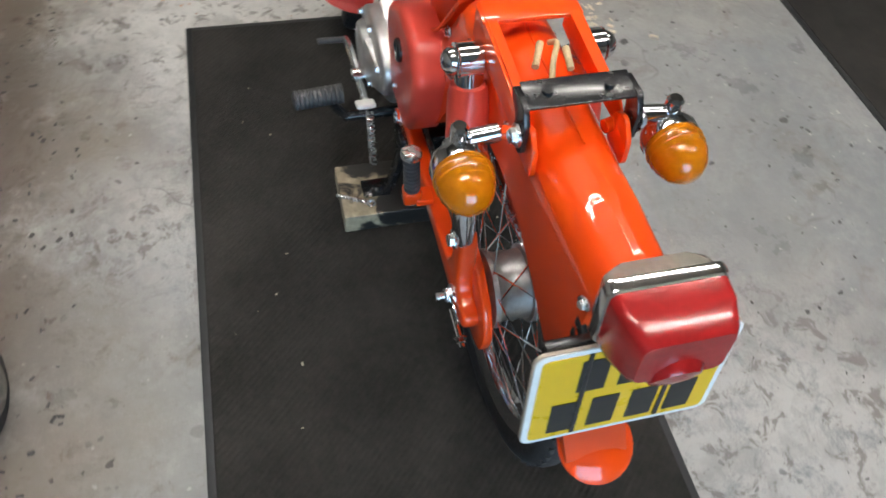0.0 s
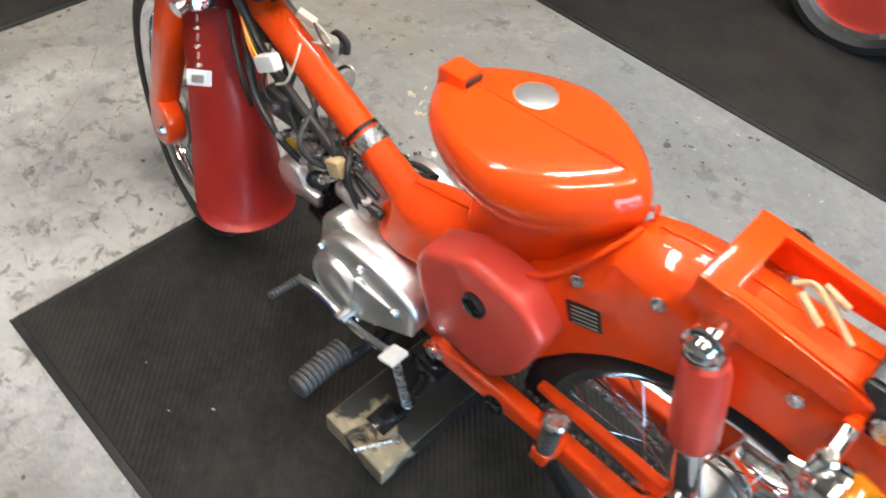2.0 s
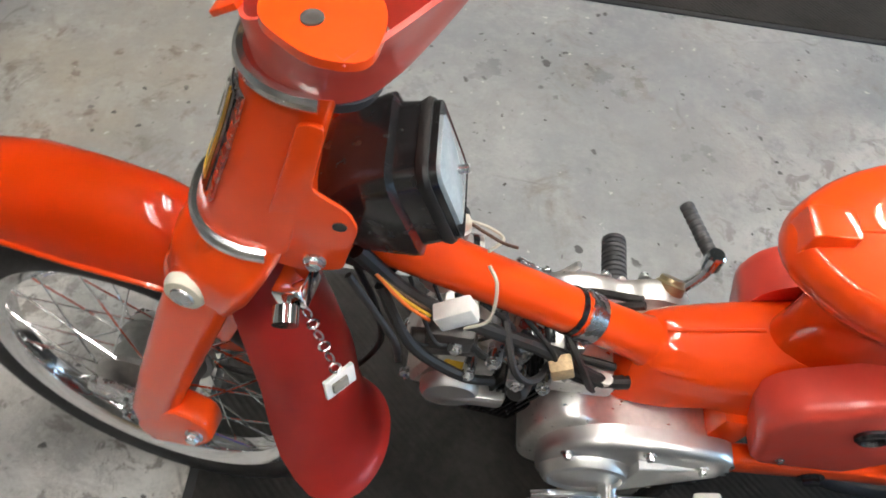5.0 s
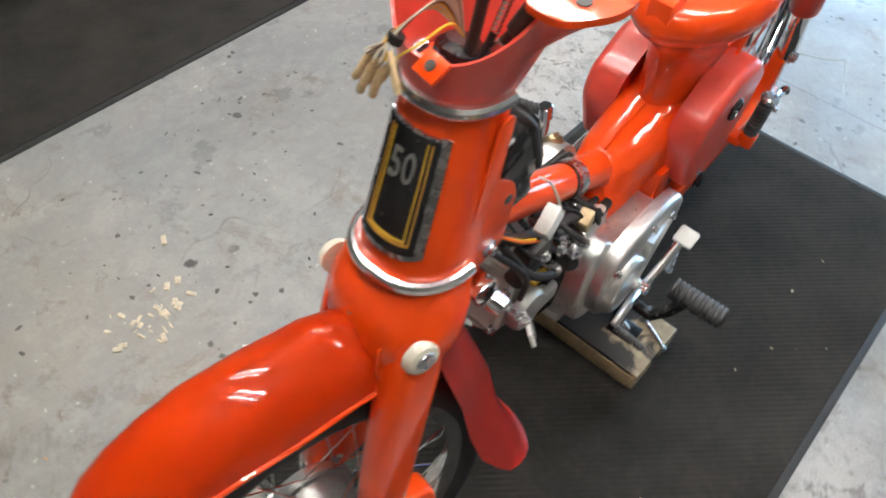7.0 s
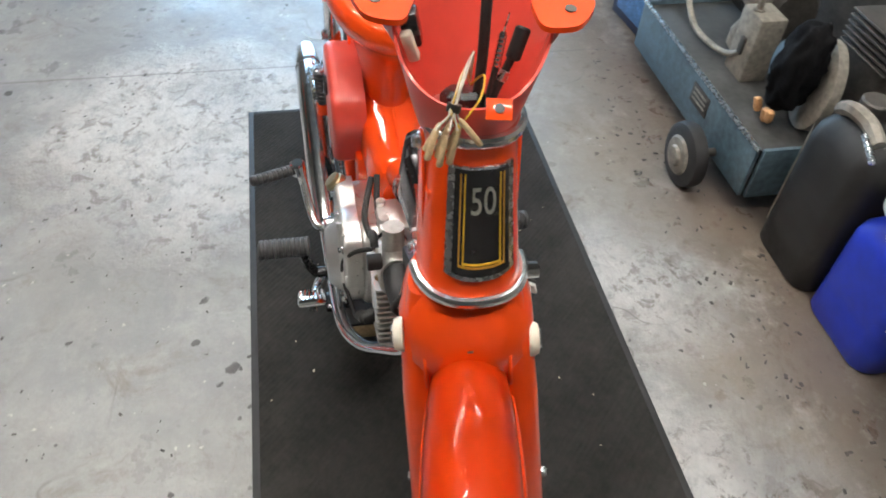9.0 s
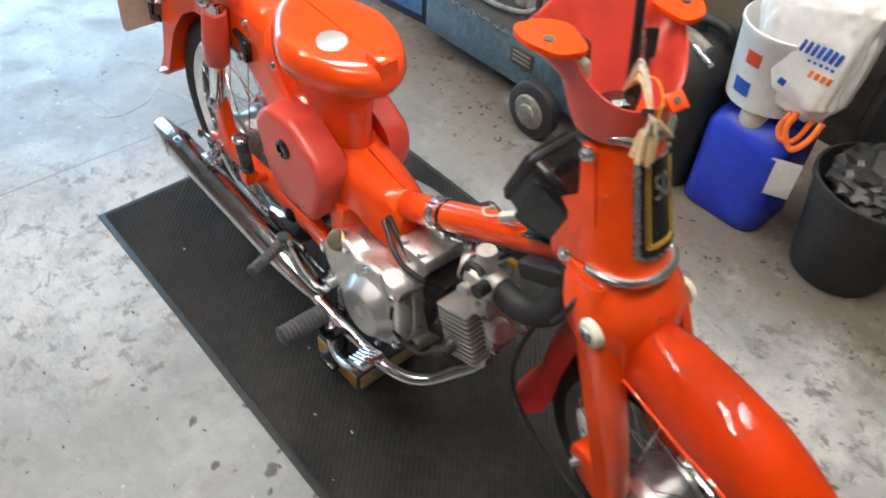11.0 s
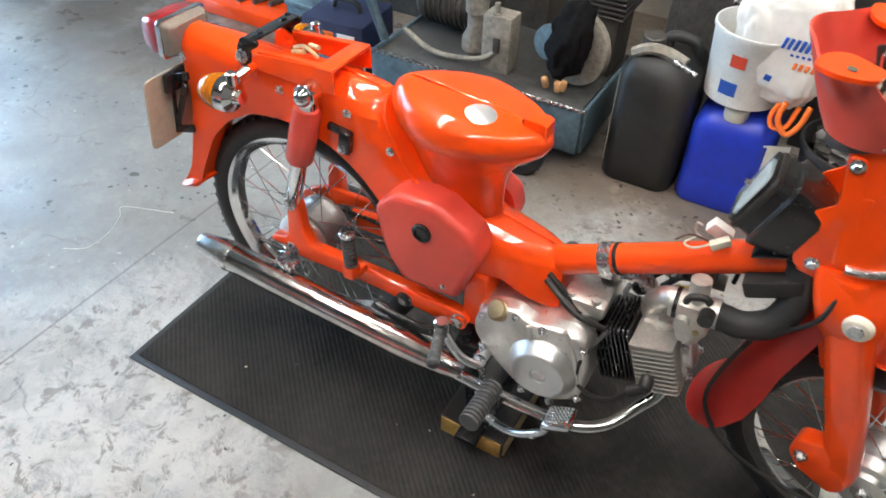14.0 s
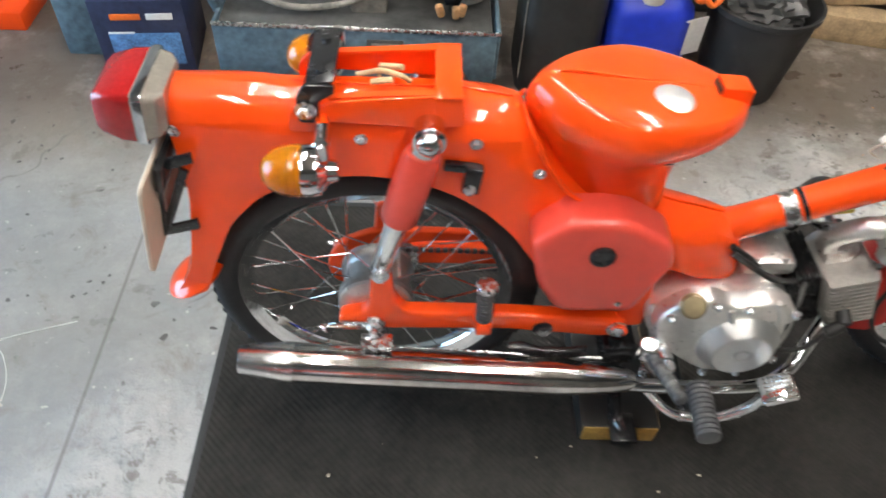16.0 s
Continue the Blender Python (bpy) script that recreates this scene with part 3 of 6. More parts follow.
seam = [(-0.05, 0.7612), (0.08, 0.7542), (0.17, 0.7512), (0.232, 0.7385)]
part("seam", pipe([(x, 0, z - 0.0005) for x, z in seam], 0.0014, 6), PAINT, body)
part("seam", pipe([(x, 0, z + 0.001) for x, z in ((0.475, 0.555), (0.51, 0.545), (0.545, 0.535), (0.575, 0.526))], 0.0022, 6), PAINT, body)
# rolled edge where the tank seat meets the body
for s in (1, -1):
    part("tank_flange", pipe([(0.245, s * 0.012, 0.733), (0.258, s * 0.044, 0.712), (0.285, s * 0.056, 0.662), (0.325, s * 0.061, 0.612), (0.39, s * 0.066, 0.578), (0.462, s * 0.064, 0.552)], 0.0035, 8), PAINT, body)
    for x, z, y in ((0.273, 0.650, 0.0545), (0.417, 0.566, 0.0595), (0.035, 0.705, 0.05), (0.185, 0.70, 0.053)):
        part("body_bolt", bolt((x, s * y, z), (0, s, 0), 0.006, 0.006), STEEL, body)
part("maker_plate", box((0.25, 0.0555, 0.605), (0.046, 0.002, 0.034), 0.0006, rot=(0, 22, 4)), INK, body, "small black maker's plate with grey print")
for k in range(5):
    part("print_bar", box((0.25 - 0.002 + 0.011 * (k - 2) * math.sin(radians(22)) * 0.5, 0.0569, 0.605 + 0.0058 * (k - 2)), (0.034, 0.0006, 0.0022), 0, rot=(0, 22, 4)), SILVER, body)

for c_, s_ in (((0.168, -0.056, 0.663), (0.05, 0.012, 0.014)), ((0.182, -0.06, 0.645), (0.024, 0.016, 0.045))):
    part("catch", box(c_, s_, 0.003, rot=(0, 8, 0)), BLACK, body, "black seat catch")
part("catch_bolt", bolt((0.178, -0.068, 0.632), (0, -1, 0), 0.006, 0.007), STEEL, body)


# tank
def ring(z, x0, x1, hw, n=44, tilt=-0.10, rear_sq=1.52):
    out = []
    for k in range(n):
        a = 2 * math.pi * k / n
        ca, sa = math.cos(a), math.sin(a)
        cx = x0 + (x1 - x0) * 0.47
        if ca >= 0:
            x = cx + (x1 - cx) * abs(ca) ** (2 / 1.75)
            y = hw * math.copysign(abs(sa) ** (2 / 1.75), sa)
        else:
            x = cx - (cx - x0) * abs(ca) ** (2 / rear_sq)
            y = hw * math.copysign(abs(sa) ** (2 / rear_sq), sa)
        out.append(V(x, y, z + (x - 0.40) * tilt))
    return out


levels = [(0.54, 0.345, 0.472, 0.046, 0), (0.58, 0.325, 0.470, 0.049, 0), (0.615, 0.305, 0.471, 0.054, -0.02), (0.65, 0.288, 0.480, 0.064, -0.04), (0.682, 0.268, 0.504, 0.083, -0.06), (0.700, 0.256, 0.526, 0.098, -0.09), (0.712, 0.251, 0.539, 0.1035, -0.095),
          (0.724, 0.250, 0.546, 0.1065, -0.1), (0.733, 0.252, 0.549, 0.1060, -0.11), (0.748, 0.261, 0.546, 0.1025, -0.12), (0.757, 0.272, 0.541, 0.0955, -0.125), (0.7602, 0.280, 0.535, 0.089, -0.13), (0.763, 0.294, 0.516, 0.062, -0.13), (0.7645, 0.31, 0.49, 0.03, -0.12), (0.765, 0.33, 0.47, 0.010, -0.11)]
tank = part("fuel_tank", loft([ring(z, a, b, w * 0.965, tilt=t) for z, a, b, w, t in levels]), PAINT, ped, "glossy red teardrop fuel tank", 60)
part("seam", pipe([(0.252, 0, 0.742), (0.268, 0, 0.7655), (0.292, 0, 0.7765), (0.32, 0, 0.7765), (0.39, 0, 0.7655), (0.46, 0, 0.758), (0.515, 0, 0.7465)], 0.0025, 6), PAINT, tank)
part("fuel_cap", lathe([(0.031, 0), (0.031, 0.008), (0.0285, 0.010), (0.0285, 0.021), (0.026, 0.0235), (0.02, 0.0245), (0.003, 0.0245)], (0.431, -0.032, 0.7375), (0.1, -0.10, 1), 40), CAPMETAL, tank, "bare metal filler cap")
hook = slab([(0.500, 0.738), (0.502, 0.763), (0.535, 0.761), (0.542, 0.757), (0.543, 0.726)], -0.017, 0.017, 0.002)
hinge = part("seat_hinge", hook, PAINT, tank)
# the hinge is solid: a black block paints the shade inside its mouth
part("hinge_mouth", box((0.4995, 0, 0.7545), (0.003, 0.026, 0.010), 0.0008), INK, hinge, "black patch for the shade in the hinge's open end")

# side covers
cov = [(0.266, 0.565), (0.312, 0.608), (0.394, 0.609), (0.468, 0.562), (0.478, 0.518), (0.436, 0.41), (0.32, 0.412), (0.283, 0.475)]
for s in (1, -1):
    b = slab(rounded(cov, 0.018, 4), 0.048, 0.110 if s < 0 else 0.102, 0)
    bmesh.ops.bevel(b, geom=[e for e in b.edges if all(v.co.y > 0.095 for v in e.verts)], offset=0.016, segments=3, profile=0.6, affect="EDGES", clamp_overlap=True)
    if s < 0:
        b.transform(Matrix.Scale(-1, 4, (0, 1, 0)))
    c = part("side_cover", b, PLASTIC, ped, "satin red plastic side cover", 50)
    part("plug", lathe([(0.019, 0), (0.019, 0.004), (0.016, 0.007), (0.013, 0.0075), (0.012, 0.004), (0.004, 0.004)], (0.368, 0.1018 if s > 0 else -0.1098, 0.545), (0, s, 0), 28), BLACK, c, "round black plastic plug")
    part("cover_screw", bolt((0.41, 0.101 if s > 0 else -0.109, 0.435), (0, s, 0), 0.004, 0.004), STEEL, c)

# swing arm, shocks, passenger pegs, on either side
for s in (1, -1):
    arm = slab(rounded([(-0.022, 0.338), (-0.022, 0.366), (0.018, 0.376), (0.028, 0.392), (0.036, 0.475), (0.05, 0.49), (0.066, 0.475), (0.07, 0.41), (0.085, 0.377), (0.25, 0.371), (0.42, 0.358), (0.447, 0.345), (0.44, 0.318), (0.41, 0.312), (0.25, 0.332), (0.05, 0.334)], 0.012, 3), 0.056, 0.084, 0.007)
    if s < 0:
        arm.transform(Matrix.Scale(-1, 4, (0, 1, 0)))
    a = part("swing_arm", arm, PAINT, ped, "red swing arm")
    part("axle_nut", merge(bolt((RC.x, s * 0.084, RC.z), (0, s, 0), 0.012, 0.013), rod((RC.x, s * 0.083, RC.z), (RC.x, s * 0.11, RC.z), 0.006)), STEEL, a)
    part("chain_adjuster", merge(box((0.005, s * 0.089, 0.352), (0.045, 0.006, 0.02), 0.002), rod((-0.055, s * 0.092, 0.35), (0.01, s * 0.092, 0.35), 0.004, seg=8), bolt((-0.04, s * 0.092, 0.35), (-1, 0, 0), 0.007, 0.008)), CHROME, a)
    for x, z in ((0.432, 0.335), (0.31, 0.335)):
        part("pivot_bolt", bolt((x, s * 0.083, z), (0, s, 0), 0.012, 0.01), BLACK if x < 0.4 else STEEL, a)
    lo, hi = V(0.05, s * 0.076, 0.476), V(0.124, s * 0.074, 0.733)
    d = (hi - lo).normalized()
    k = part("rear_shock", lathe([(0.012, -0.008), (0.0165, 0.0), (0.0165, 0.14), (0.014, 0.15)], lo, d, 24), CHROME, ped, "rear shock absorber with a red shroud over a chromed tube")
    part("shroud", lathe([(0.017, 0.112), (0.0245, 0.113), (0.0265, 0.118), (0.027, 0.17), (0.0255, 0.222), (0.022, 0.236), (0.012, 0.24)], lo, d, 28), PLASTIC, k, "satin red shroud")
    part("top_eye", merge(rod(hi - V(0, s * 0.016, 0), hi + V(0, s * 0.018, 0), 0.021, bevel=0.003, seg=24), lathe([(0.021, 0.018), (0.0165, 0.019), (0.0165, 0.024), (0.013, 0.03), (0.007, 0.034), (0.001, 0.035)], hi, (0, s, 0), 20), rod(hi - d * 0.036, hi - d * 0.012, 0.018, seg=20)), CHROME, k, "chrome domed nut and eye")
    part("lower_bolt", bolt(lo + V(0, s * 0.012, 0), (0, s, 0), 0.01, 0.01), STEEL, k)
    # passenger peg, folded up
    p = V(0.208, s * 0.112, 0.401)
    peg = part("passenger_peg", merge(ribbed(p, p + V(0.001, s * 0.004, 0.078), 0.0135, 9, 0.16), box(p + V(0, 0, 0.03), (0.004, 0.004, 0.004))), PEGRUB, ped, "folded-up rubber passenger peg")
    part("peg_cap", lathe([(0.0165, 0), (0.0165, 0.006), (0.0135, 0.009), (0.004, 0.0095)], p + V(0.001, s * 0.004, 0.079), (0, 0, 1), 20), STEEL, peg)
    part("peg_bracket", merge(box(p - V(0, 0, 0.012), (0.026, 0.03, 0.03), 0.005), box(p - V(0, s * 0.02, 0.022), (0.03, 0.03, 0.016), 0.004)), PAINT, peg)

# chain guard on the left of the rear wheel, chain
cg = slab(rounded([(-0.045, 0.30), (-0.055, 0.35), (-0.03, 0.40), (0.03, 0.43), (0.12, 0.43), (0.27, 0.42), (0.27, 0.405), (0.12, 0.405), (0.06, 0.395), (0.05, 0.33), (0.01, 0.285)], 0.02, 3), 0.045, 0.06, 0.004)
part("chain_guard", cg, PAINT, ped, "red chain guard")
for z in (0.378, 0.318):
    part("chain", merge(*[box((0.05 + 0.0127 * k, 0.053, z + (0.352 - z) * k / 60), (0.0105, 0.008, 0.009), 0.002, 1) for k in range(26)]), DARK, ped, "oily drive chain")
part("sprocket", lathe([(0.02, -0.003), (0.066, -0.002), (0.07, 0), (0.066, 0.002), (0.02, 0.003)], RC + V(0, 0.053, 0), (0, 1, 0), 41), STEEL, rear)
part("brake_plate", lathe([(0.061, 0), (0.06, 0.006), (0.045, 0.013), (0.03, 0.014), (0.028, 0.02), (0.014, 0.022)], RC + V(0, -0.044, 0), (0, -1, 0), 36), ALLOY, rear, "cast brake plate")
part("brake_arm", merge(rod(RC + V(0.005, -0.066, -0.035), RC + V(0.02, -0.07, -0.085), 0.006), pipe([RC + V(0.02, -0.074, -0.085), (0.20, -0.085, 0.27), (0.42, -0.088, 0.255)], 0.003, 8)), STEEL, ped, "brake rod and arm")
part("torque_rod", rod(RC + V(0.03, -0.062, -0.03), (0.25, -0.058, 0.32), 0.005), STEEL, ped)

# carrier bracket box, its black bar, turn signals
up = Matrix.Translation((0, 0, -0.022))
car = part("carrier_bracket", moved(box((0.148, 0, 0.797), (0.034, 0.122, 0.006), 0.002), up), PAINT, ped, "red box bracket under the missing seat")
for s in (1, -1):
    part("bracket_side", moved(slab([(-0.02, 0.762), (-0.02, 0.776), (0.0, 0.79), (0.03, 0.793), (0.13, 0.800), (0.166, 0.800), (0.166, 0.755), (0.13, 0.752)], s * 0.057 - 0.002, s * 0.057 + 0.002, 0.001), up), PAINT, car)
    part("bracket_flange", moved(slab([(0.0, 0.7905), (0.0, 0.7945), (0.06, 0.7975), (0.135, 0.8003), (0.135, 0.7963), (0.06, 0.7935)], s * 0.0495 - 0.0055, s * 0.0495 + 0.0055, 0), up), PAINT, car)
part("wire_end", moved(merge(pipe([(0.03, 0.01, 0.782), (0.06, 0.0, 0.795), (0.085, -0.012, 0.797), (0.1, -0.01, 0.786)], 0.0035, 8), rod((0.06, 0.02, 0.789), (0.090, 0.006, 0.796), 0.0042, seg=10), rod((0.05, -0.018, 0.790), (0.078, -0.02, 0.796), 0.0042, seg=10), box((0.06, 0, 0.788), (0.004, 0.004, 0.004))), Matrix.Translation((0, 0, -0.02))), BEIGE, car, "taped beige wire ends")
bar2 = merge(box((-0.008, 0, 0.812), (0.036, 0.118, 0.004), 0.0015, rot=(0, -8, 0)), *[rod((-0.008, s * 0.034, 0.812), (-0.008, s * 0.034, 0.8175), 0.006, seg=12) for s in (1, -1)], *[slab(rounded([(-0.038, 0.758), (-0.038, 0.795), (-0.026, 0.814), (0.010, 0.812), (0.010, 0.802), (-0.010, 0.790), (-0.014, 0.758)], 0.006), s * 0.0615 - 0.0035, s * 0.0615 + 0.0035, 0.001) for s in (1, -1)])
blk = part("seat_bracket", moved(bar2, Matrix.Translation((0, 0, -0.016))), BLACK, ped, "black steel seat bracket")
for s in (1, -1):
    part("bracket_bolt", bolt((-0.028, s * 0.066, 0.762), (0, s, 0), 0.009, 0.009), STEEL, blk)
    part("bracket_tab", slab(rounded([(-0.055, 0.72), (-0.05, 0.755), (-0.03, 0.772), (-0.008, 0.76), (-0.01, 0.72)], 0.01), s * 0.052 - 0.003, s * 0.052 + 0.003, 0.001), PAINT, blk)
    c = V(-0.026, s * (0.121 if s > 0 else 0.124), 0.716)
    sg = part("turn_signal", lathe([(0.008, -0.004), (0.018, 0.002), (0.03, 0.010), (0.0335, 0.02), (0.033, 0.03), (0.03, 0.031)], c + V(0.028, 0, 0.0), (-1, 0, 0), 28), CHROME, ped, "chrome turn signal with an amber lens")
    part("amber_lens", lathe([(0.0315, 0.028), (0.0325, 0.034), (0.0325, 0.044), (0.030, 0.058), (0.024, 0.071), (0.014, 0.080), (0.003, 0.083)], c + V(0.028, 0, 0), (-1, 0, 0), 28), AMBER, sg, "amber lens with moulded rings")
    part("bulb", merge(rod(c + V(0.01, 0, 0), c + V(-0.012, 0, 0), 0.007), lathe([(0.009, 0.012), (0.011, 0.02), (0.008, 0.028), (0.002, 0.031)], c, (-1, 0, 0), 12)), BEIGE, sg)
    for k in range(4):
        part("lens_ring", lathe([(0.0322 - 0.0006 * k * k, 0.036 + 0.009 * k), (0.0337 - 0.0007 * k * k, 0.037 + 0.009 * k), (0.0322 - 0.0006 * k * k, 0.038 + 0.009 * k)], c + V(0.028, 0, 0), (-1, 0, 0), 28), AMBER, sg)
    part("stem", merge(rod(c + V(0.02, -s * 0.01, 0.026), c + V(0.02, -s * 0.045, 0.03), 0.0105, bevel=0.002), rod(c + V(0.022, 0, 0.02), c + V(0.022, 0, 0.046), 0.010, bevel=0.003), rod(c + V(0.04, 0, 0.0), c + V(0.012, 0, 0.0), 0.012, 0.02)), CHROME, sg)
    part("stem_arm", rod(c + V(0.02, -s * 0.045, 0.03), (c.x + 0.012, s * 0.04, 0.742), 0.008), PAINT, sg)

# tail lamp and number plate
def rrect(c, u, v, hu, hv, r, n=4):
    out = []
    for su, sv, a0 in ((1, 1, 0), (-1, 1, 90), (-1, -1, 180), (1, -1, 270)):
        for k in range(n + 1):
            a = radians(a0 + 90 * k / n)
            out.append(Vector(c) + Vector(u) * (su * (hu - r) + r * math.cos(a)) + Vector(v) * (sv * (hv - r) + r * math.sin(a)))
    return out


tl_d = V(-1, 0, 0.04).normalized()
tl_v = V(0.12, 0, 1).normalized()
TL = V(-0.206, -0.009, 0.742)
tl = part("tail_lamp", loft([rrect(TL + tl_d * d, (0, 1, 0), tl_v, w, h, 0.01) for d, w, h in ((0, 0.04, 0.03), (0.008, 0.052, 0.033), (0.025, 0.057, 0.037), (0.036, 0.058, 0.038))]), CLEAR, ped, "large red tail lamp on a smoked base")
part("lens_trim", loft([rrect(TL + tl_d * d, (0, 1, 0), tl_v, w, h, 0.01) for d, w, h in ((0.022, 0.0595, 0.0395), (0.03, 0.06, 0.040), (0.034, 0.059, 0.039))]), CHROME, tl)
part("red_lens", loft([rrect(TL + tl_d * d, (0, 1, 0), tl_v, w, h, 0.01) for d, w, h in ((0.036, 0.0575, 0.0375), (0.055, 0.056, 0.037), (0.08, 0.048, 0.032), (0.087, 0.044, 0.027))]), REDLENS, tl, "red plastic lens")
part("reflector", lathe([(0.028, 0.0), (0.028, 0.012), (0.024, 0.018), (0.012, 0.021), (0.003, 0.0215)], TL + tl_d * 0.074 + V(0, 0, -0.026), (-1, 0, -0.25), 28), REDLENS, tl, "round red reflector")
for s in (1, -1):
    part("lamp_screw", bolt((-0.205, s * 0.044, 0.712), (-0.4, s, 0), 0.006, 0.006), STEEL, tl)
pl_n = V(-1, 0, 0.17).normalized()
pl_v = V(0.17, 0, 1).normalized()
PC = V(-0.252, -0.014, 0.602)
npl = part("number_plate", loft([rrect(PC - pl_n * d, (0, 1, 0), pl_v, 0.113, 0.081, 0.012) for d in (0.0, 0.004)]), PLATEBACK, ped, "yellow number plate with a white border and bars for figures", 20)
part("plate_border", loft([rrect(PC + pl_n * d, (0, 1, 0), pl_v, 0.112, 0.080, 0.012) for d in (0.0003, 0.0015)]), WHITEP, npl, "", 20)
part("plate_face", loft([rrect(PC + pl_n * d, (0, 1, 0), pl_v, 0.105, 0.073, 0.008) for d in (0.0014, 0.0024)]), YELLOW, npl, "yellow plate face", 20)
for row, n, off in ((0.036, 3, 0.0), (-0.036, 4, 0.0)):
    for k in range(n):
        y = (k - (n - 1) / 2) * -0.046 + off
        cc = PC + pl_n * 0.003 + pl_v * row + V(0, y, 0)
        part("figure_bar", loft([rrect(cc + pl_n * d, (0, 1, 0), pl_v, 0.0155, 0.027, 0.001) for d in (-0.001, 0.0004)]), INK, npl, "", 20)
for s in (1, -1):
    for bar in ([(-0.243, 0.675), (-0.229, 0.675), (-0.254, 0.535), (-0.268, 0.535)], [(-0.240, 0.672), (-0.236, 0.655), (-0.186, 0.672), (-0.186, 0.688)], [(-0.262, 0.548), (-0.262, 0.532), (-0.205, 0.548), (-0.205, 0.566)], [(-0.254, 0.560), (-0.246, 0.548), (-0.196, 0.655), (-0.206, 0.664)]):
        part("plate_bracket", slab(bar, s * 0.050 - 0.010 - 0.003, s * 0.050 - 0.010 + 0.003, 0.001), BLACK, npl, "black bracket behind the plate")
part("bracket_strap", box((-0.229, 0, 0.66), (0.012, 0.17, 0.04), 0.002, rot=(0, 10, 0)), BLACK, npl)
part("mudflap_lip", lathe([(0.004, 0.014), (0.025, 0.012), (0.045, 0.005), (0.051, 0.0), (0.048, -0.004), (0.004, -0.004)], (-0.250, -0.028, 0.410), (-0.4, 0, 0.9), 28), PAINT, body)

# ---- engine ----
eng = part("crankcase", slab(rounded([(0.475, 0.35), (0.47, 0.395), (0.50, 0.41), (0.55, 0.412), (0.61, 0.415), (0.655, 0.445), (0.69, 0.42), (0.70, 0.33), (0.69, 0.275), (0.64, 0.245), (0.56, 0.25), (0.50, 0.30)], 0.025), -0.085, 0.085, 0.008), ALLOY, ped, "cast alloy engine case")
rc = slab(rounded([(0.478, 0.36), (0.480, 0.405), (0.512, 0.442), (0.555, 0.450), (0.585, 0.432), (0.64, 0.446), (0.69, 0.43), (0.70, 0.36), (0.692, 0.29), (0.64, 0.258), (0.58, 0.26), (0.52, 0.31)], 0.025), -0.118, -0.084, 0)
bmesh.ops.bevel(rc, geom=[e for e in rc.edges if all(v.co.y < -0.1 for v in e.verts)], offset=0.012, segments=3, profile=0.6, affect="EDGES", clamp_overlap=True)
rcov = part("right_cover", rc, ALLOY, eng, "polished right-hand engine cover", 40)
part("clutch_dome", lathe([(0.066, 0), (0.0655, 0.020), (0.063, 0.0235), (0.049, 0.0405), (0.046, 0.042), (0.016, 0.042), (0.013, 0.039), (0.010, 0.042), (0.002, 0.043)], (0.620, -0.102, 0.344), (0, -1, 0), 44), POLISH, rcov, "round polished clutch dome", 22)
part("oil_filler", lathe([(0.020, 0), (0.02, 0.012), (0.017, 0.014), (0.016, 0.02), (0.004, 0.021)], (0.526, -0.108, 0.430), (-0.2, -0.7, 0.7), 28), BRASS, rcov, "dull brass oil filler cap")
part("web_rib", merge(pipe([(0.585, -0.118, 0.43), (0.59, -0.119, 0.41), (0.60, -0.119, 0.385)], 0.005, 8), pipe([(0.65, -0.119, 0.45), (0.672, -0.119, 0.40), (0.685, -0.119, 0.34)], 0.005, 8)), ALLOY, rcov)
for x, z in ((0.497, 0.412), (0.560, 0.440), (0.686, 0.42), (0.69, 0.30), (0.64, 0.262), (0.585, 0.262), (0.50, 0.335), (0.61, 0.432)):
    part("case_bolt", bolt((x, -0.117, z), (0, -1, 0), 0.0055, 0.008), STEEL, rcov)
lc = slab(rounded([(0.452, 0.365), (0.455, 0.43), (0.53, 0.445), (0.62, 0.44), (0.665, 0.41), (0.682, 0.35), (0.668, 0.295), (0.63, 0.272), (0.58, 0.28), (0.51, 0.325)], 0.03), 0.084, 0.112, 0)
bmesh.ops.bevel(lc, geom=[e for e in lc.edges if all(v.co.y > 0.1 for v in e.verts)], offset=0.012, segments=3, profile=0.6, affect="EDGES", clamp_overlap=True)
lcov = part("left_cover", lc, POLISH, eng, "polished left-hand engine cover", 40)
part("flywheel_cap", lathe([(0.058, 0), (0.056, 0.010), (0.051, 0.018), (0.046, 0.020), (0.043, 0.016), (0.004, 0.018)], (0.617, 0.106, 0.342), (0, 1, 0), 40), POLISH, lcov, "round polished flywheel cap")
part("cover_fairing", loft([rrect((0.57 - 0.028 * k, 0.106, 0.355 + 0.006 * k), (0, 1, 0), (0, 0, 1), max(0.003, 0.018 - 0.0035 * k), max(0.006, 0.05 - 0.009 * k), 0.003) for k in range(5)]), POLISH, lcov)
for x, z in ((0.565, 0.428), (0.655, 0.40), (0.572, 0.292), (0.49, 0.40), (0.53, 0.33)):
    part("case_bolt", bolt((x, 0.111, z), (0, 1, 0), 0.0055, 0.008), STEEL, lcov)
part("sump", box((0.60, 0, 0.24), (0.16, 0.11, 0.02), 0.006), ALLOY, eng)
part("upper_case", merge(box((0.655, 0, 0.452), (0.08, 0.11, 0.03), 0.008), *[rod((x, y, 0.44), (x, y, 0.475), 0.008, seg=10) for x in (0.63, 0.675) for y in (-0.045, 0.045)]), ALLOY, eng)
# horizontal cylinder with cooling fins, then the head
cd = V(0.955, 0, 0.30).normalized()
cu = V(-0.30, 0, 0.955).normalized()
c0 = V(0.69, -0.005, 0.361)


def at(d, w=0.0, y=0.0):
    return c0 + cd * d + cu * w + V(0, y, 0)


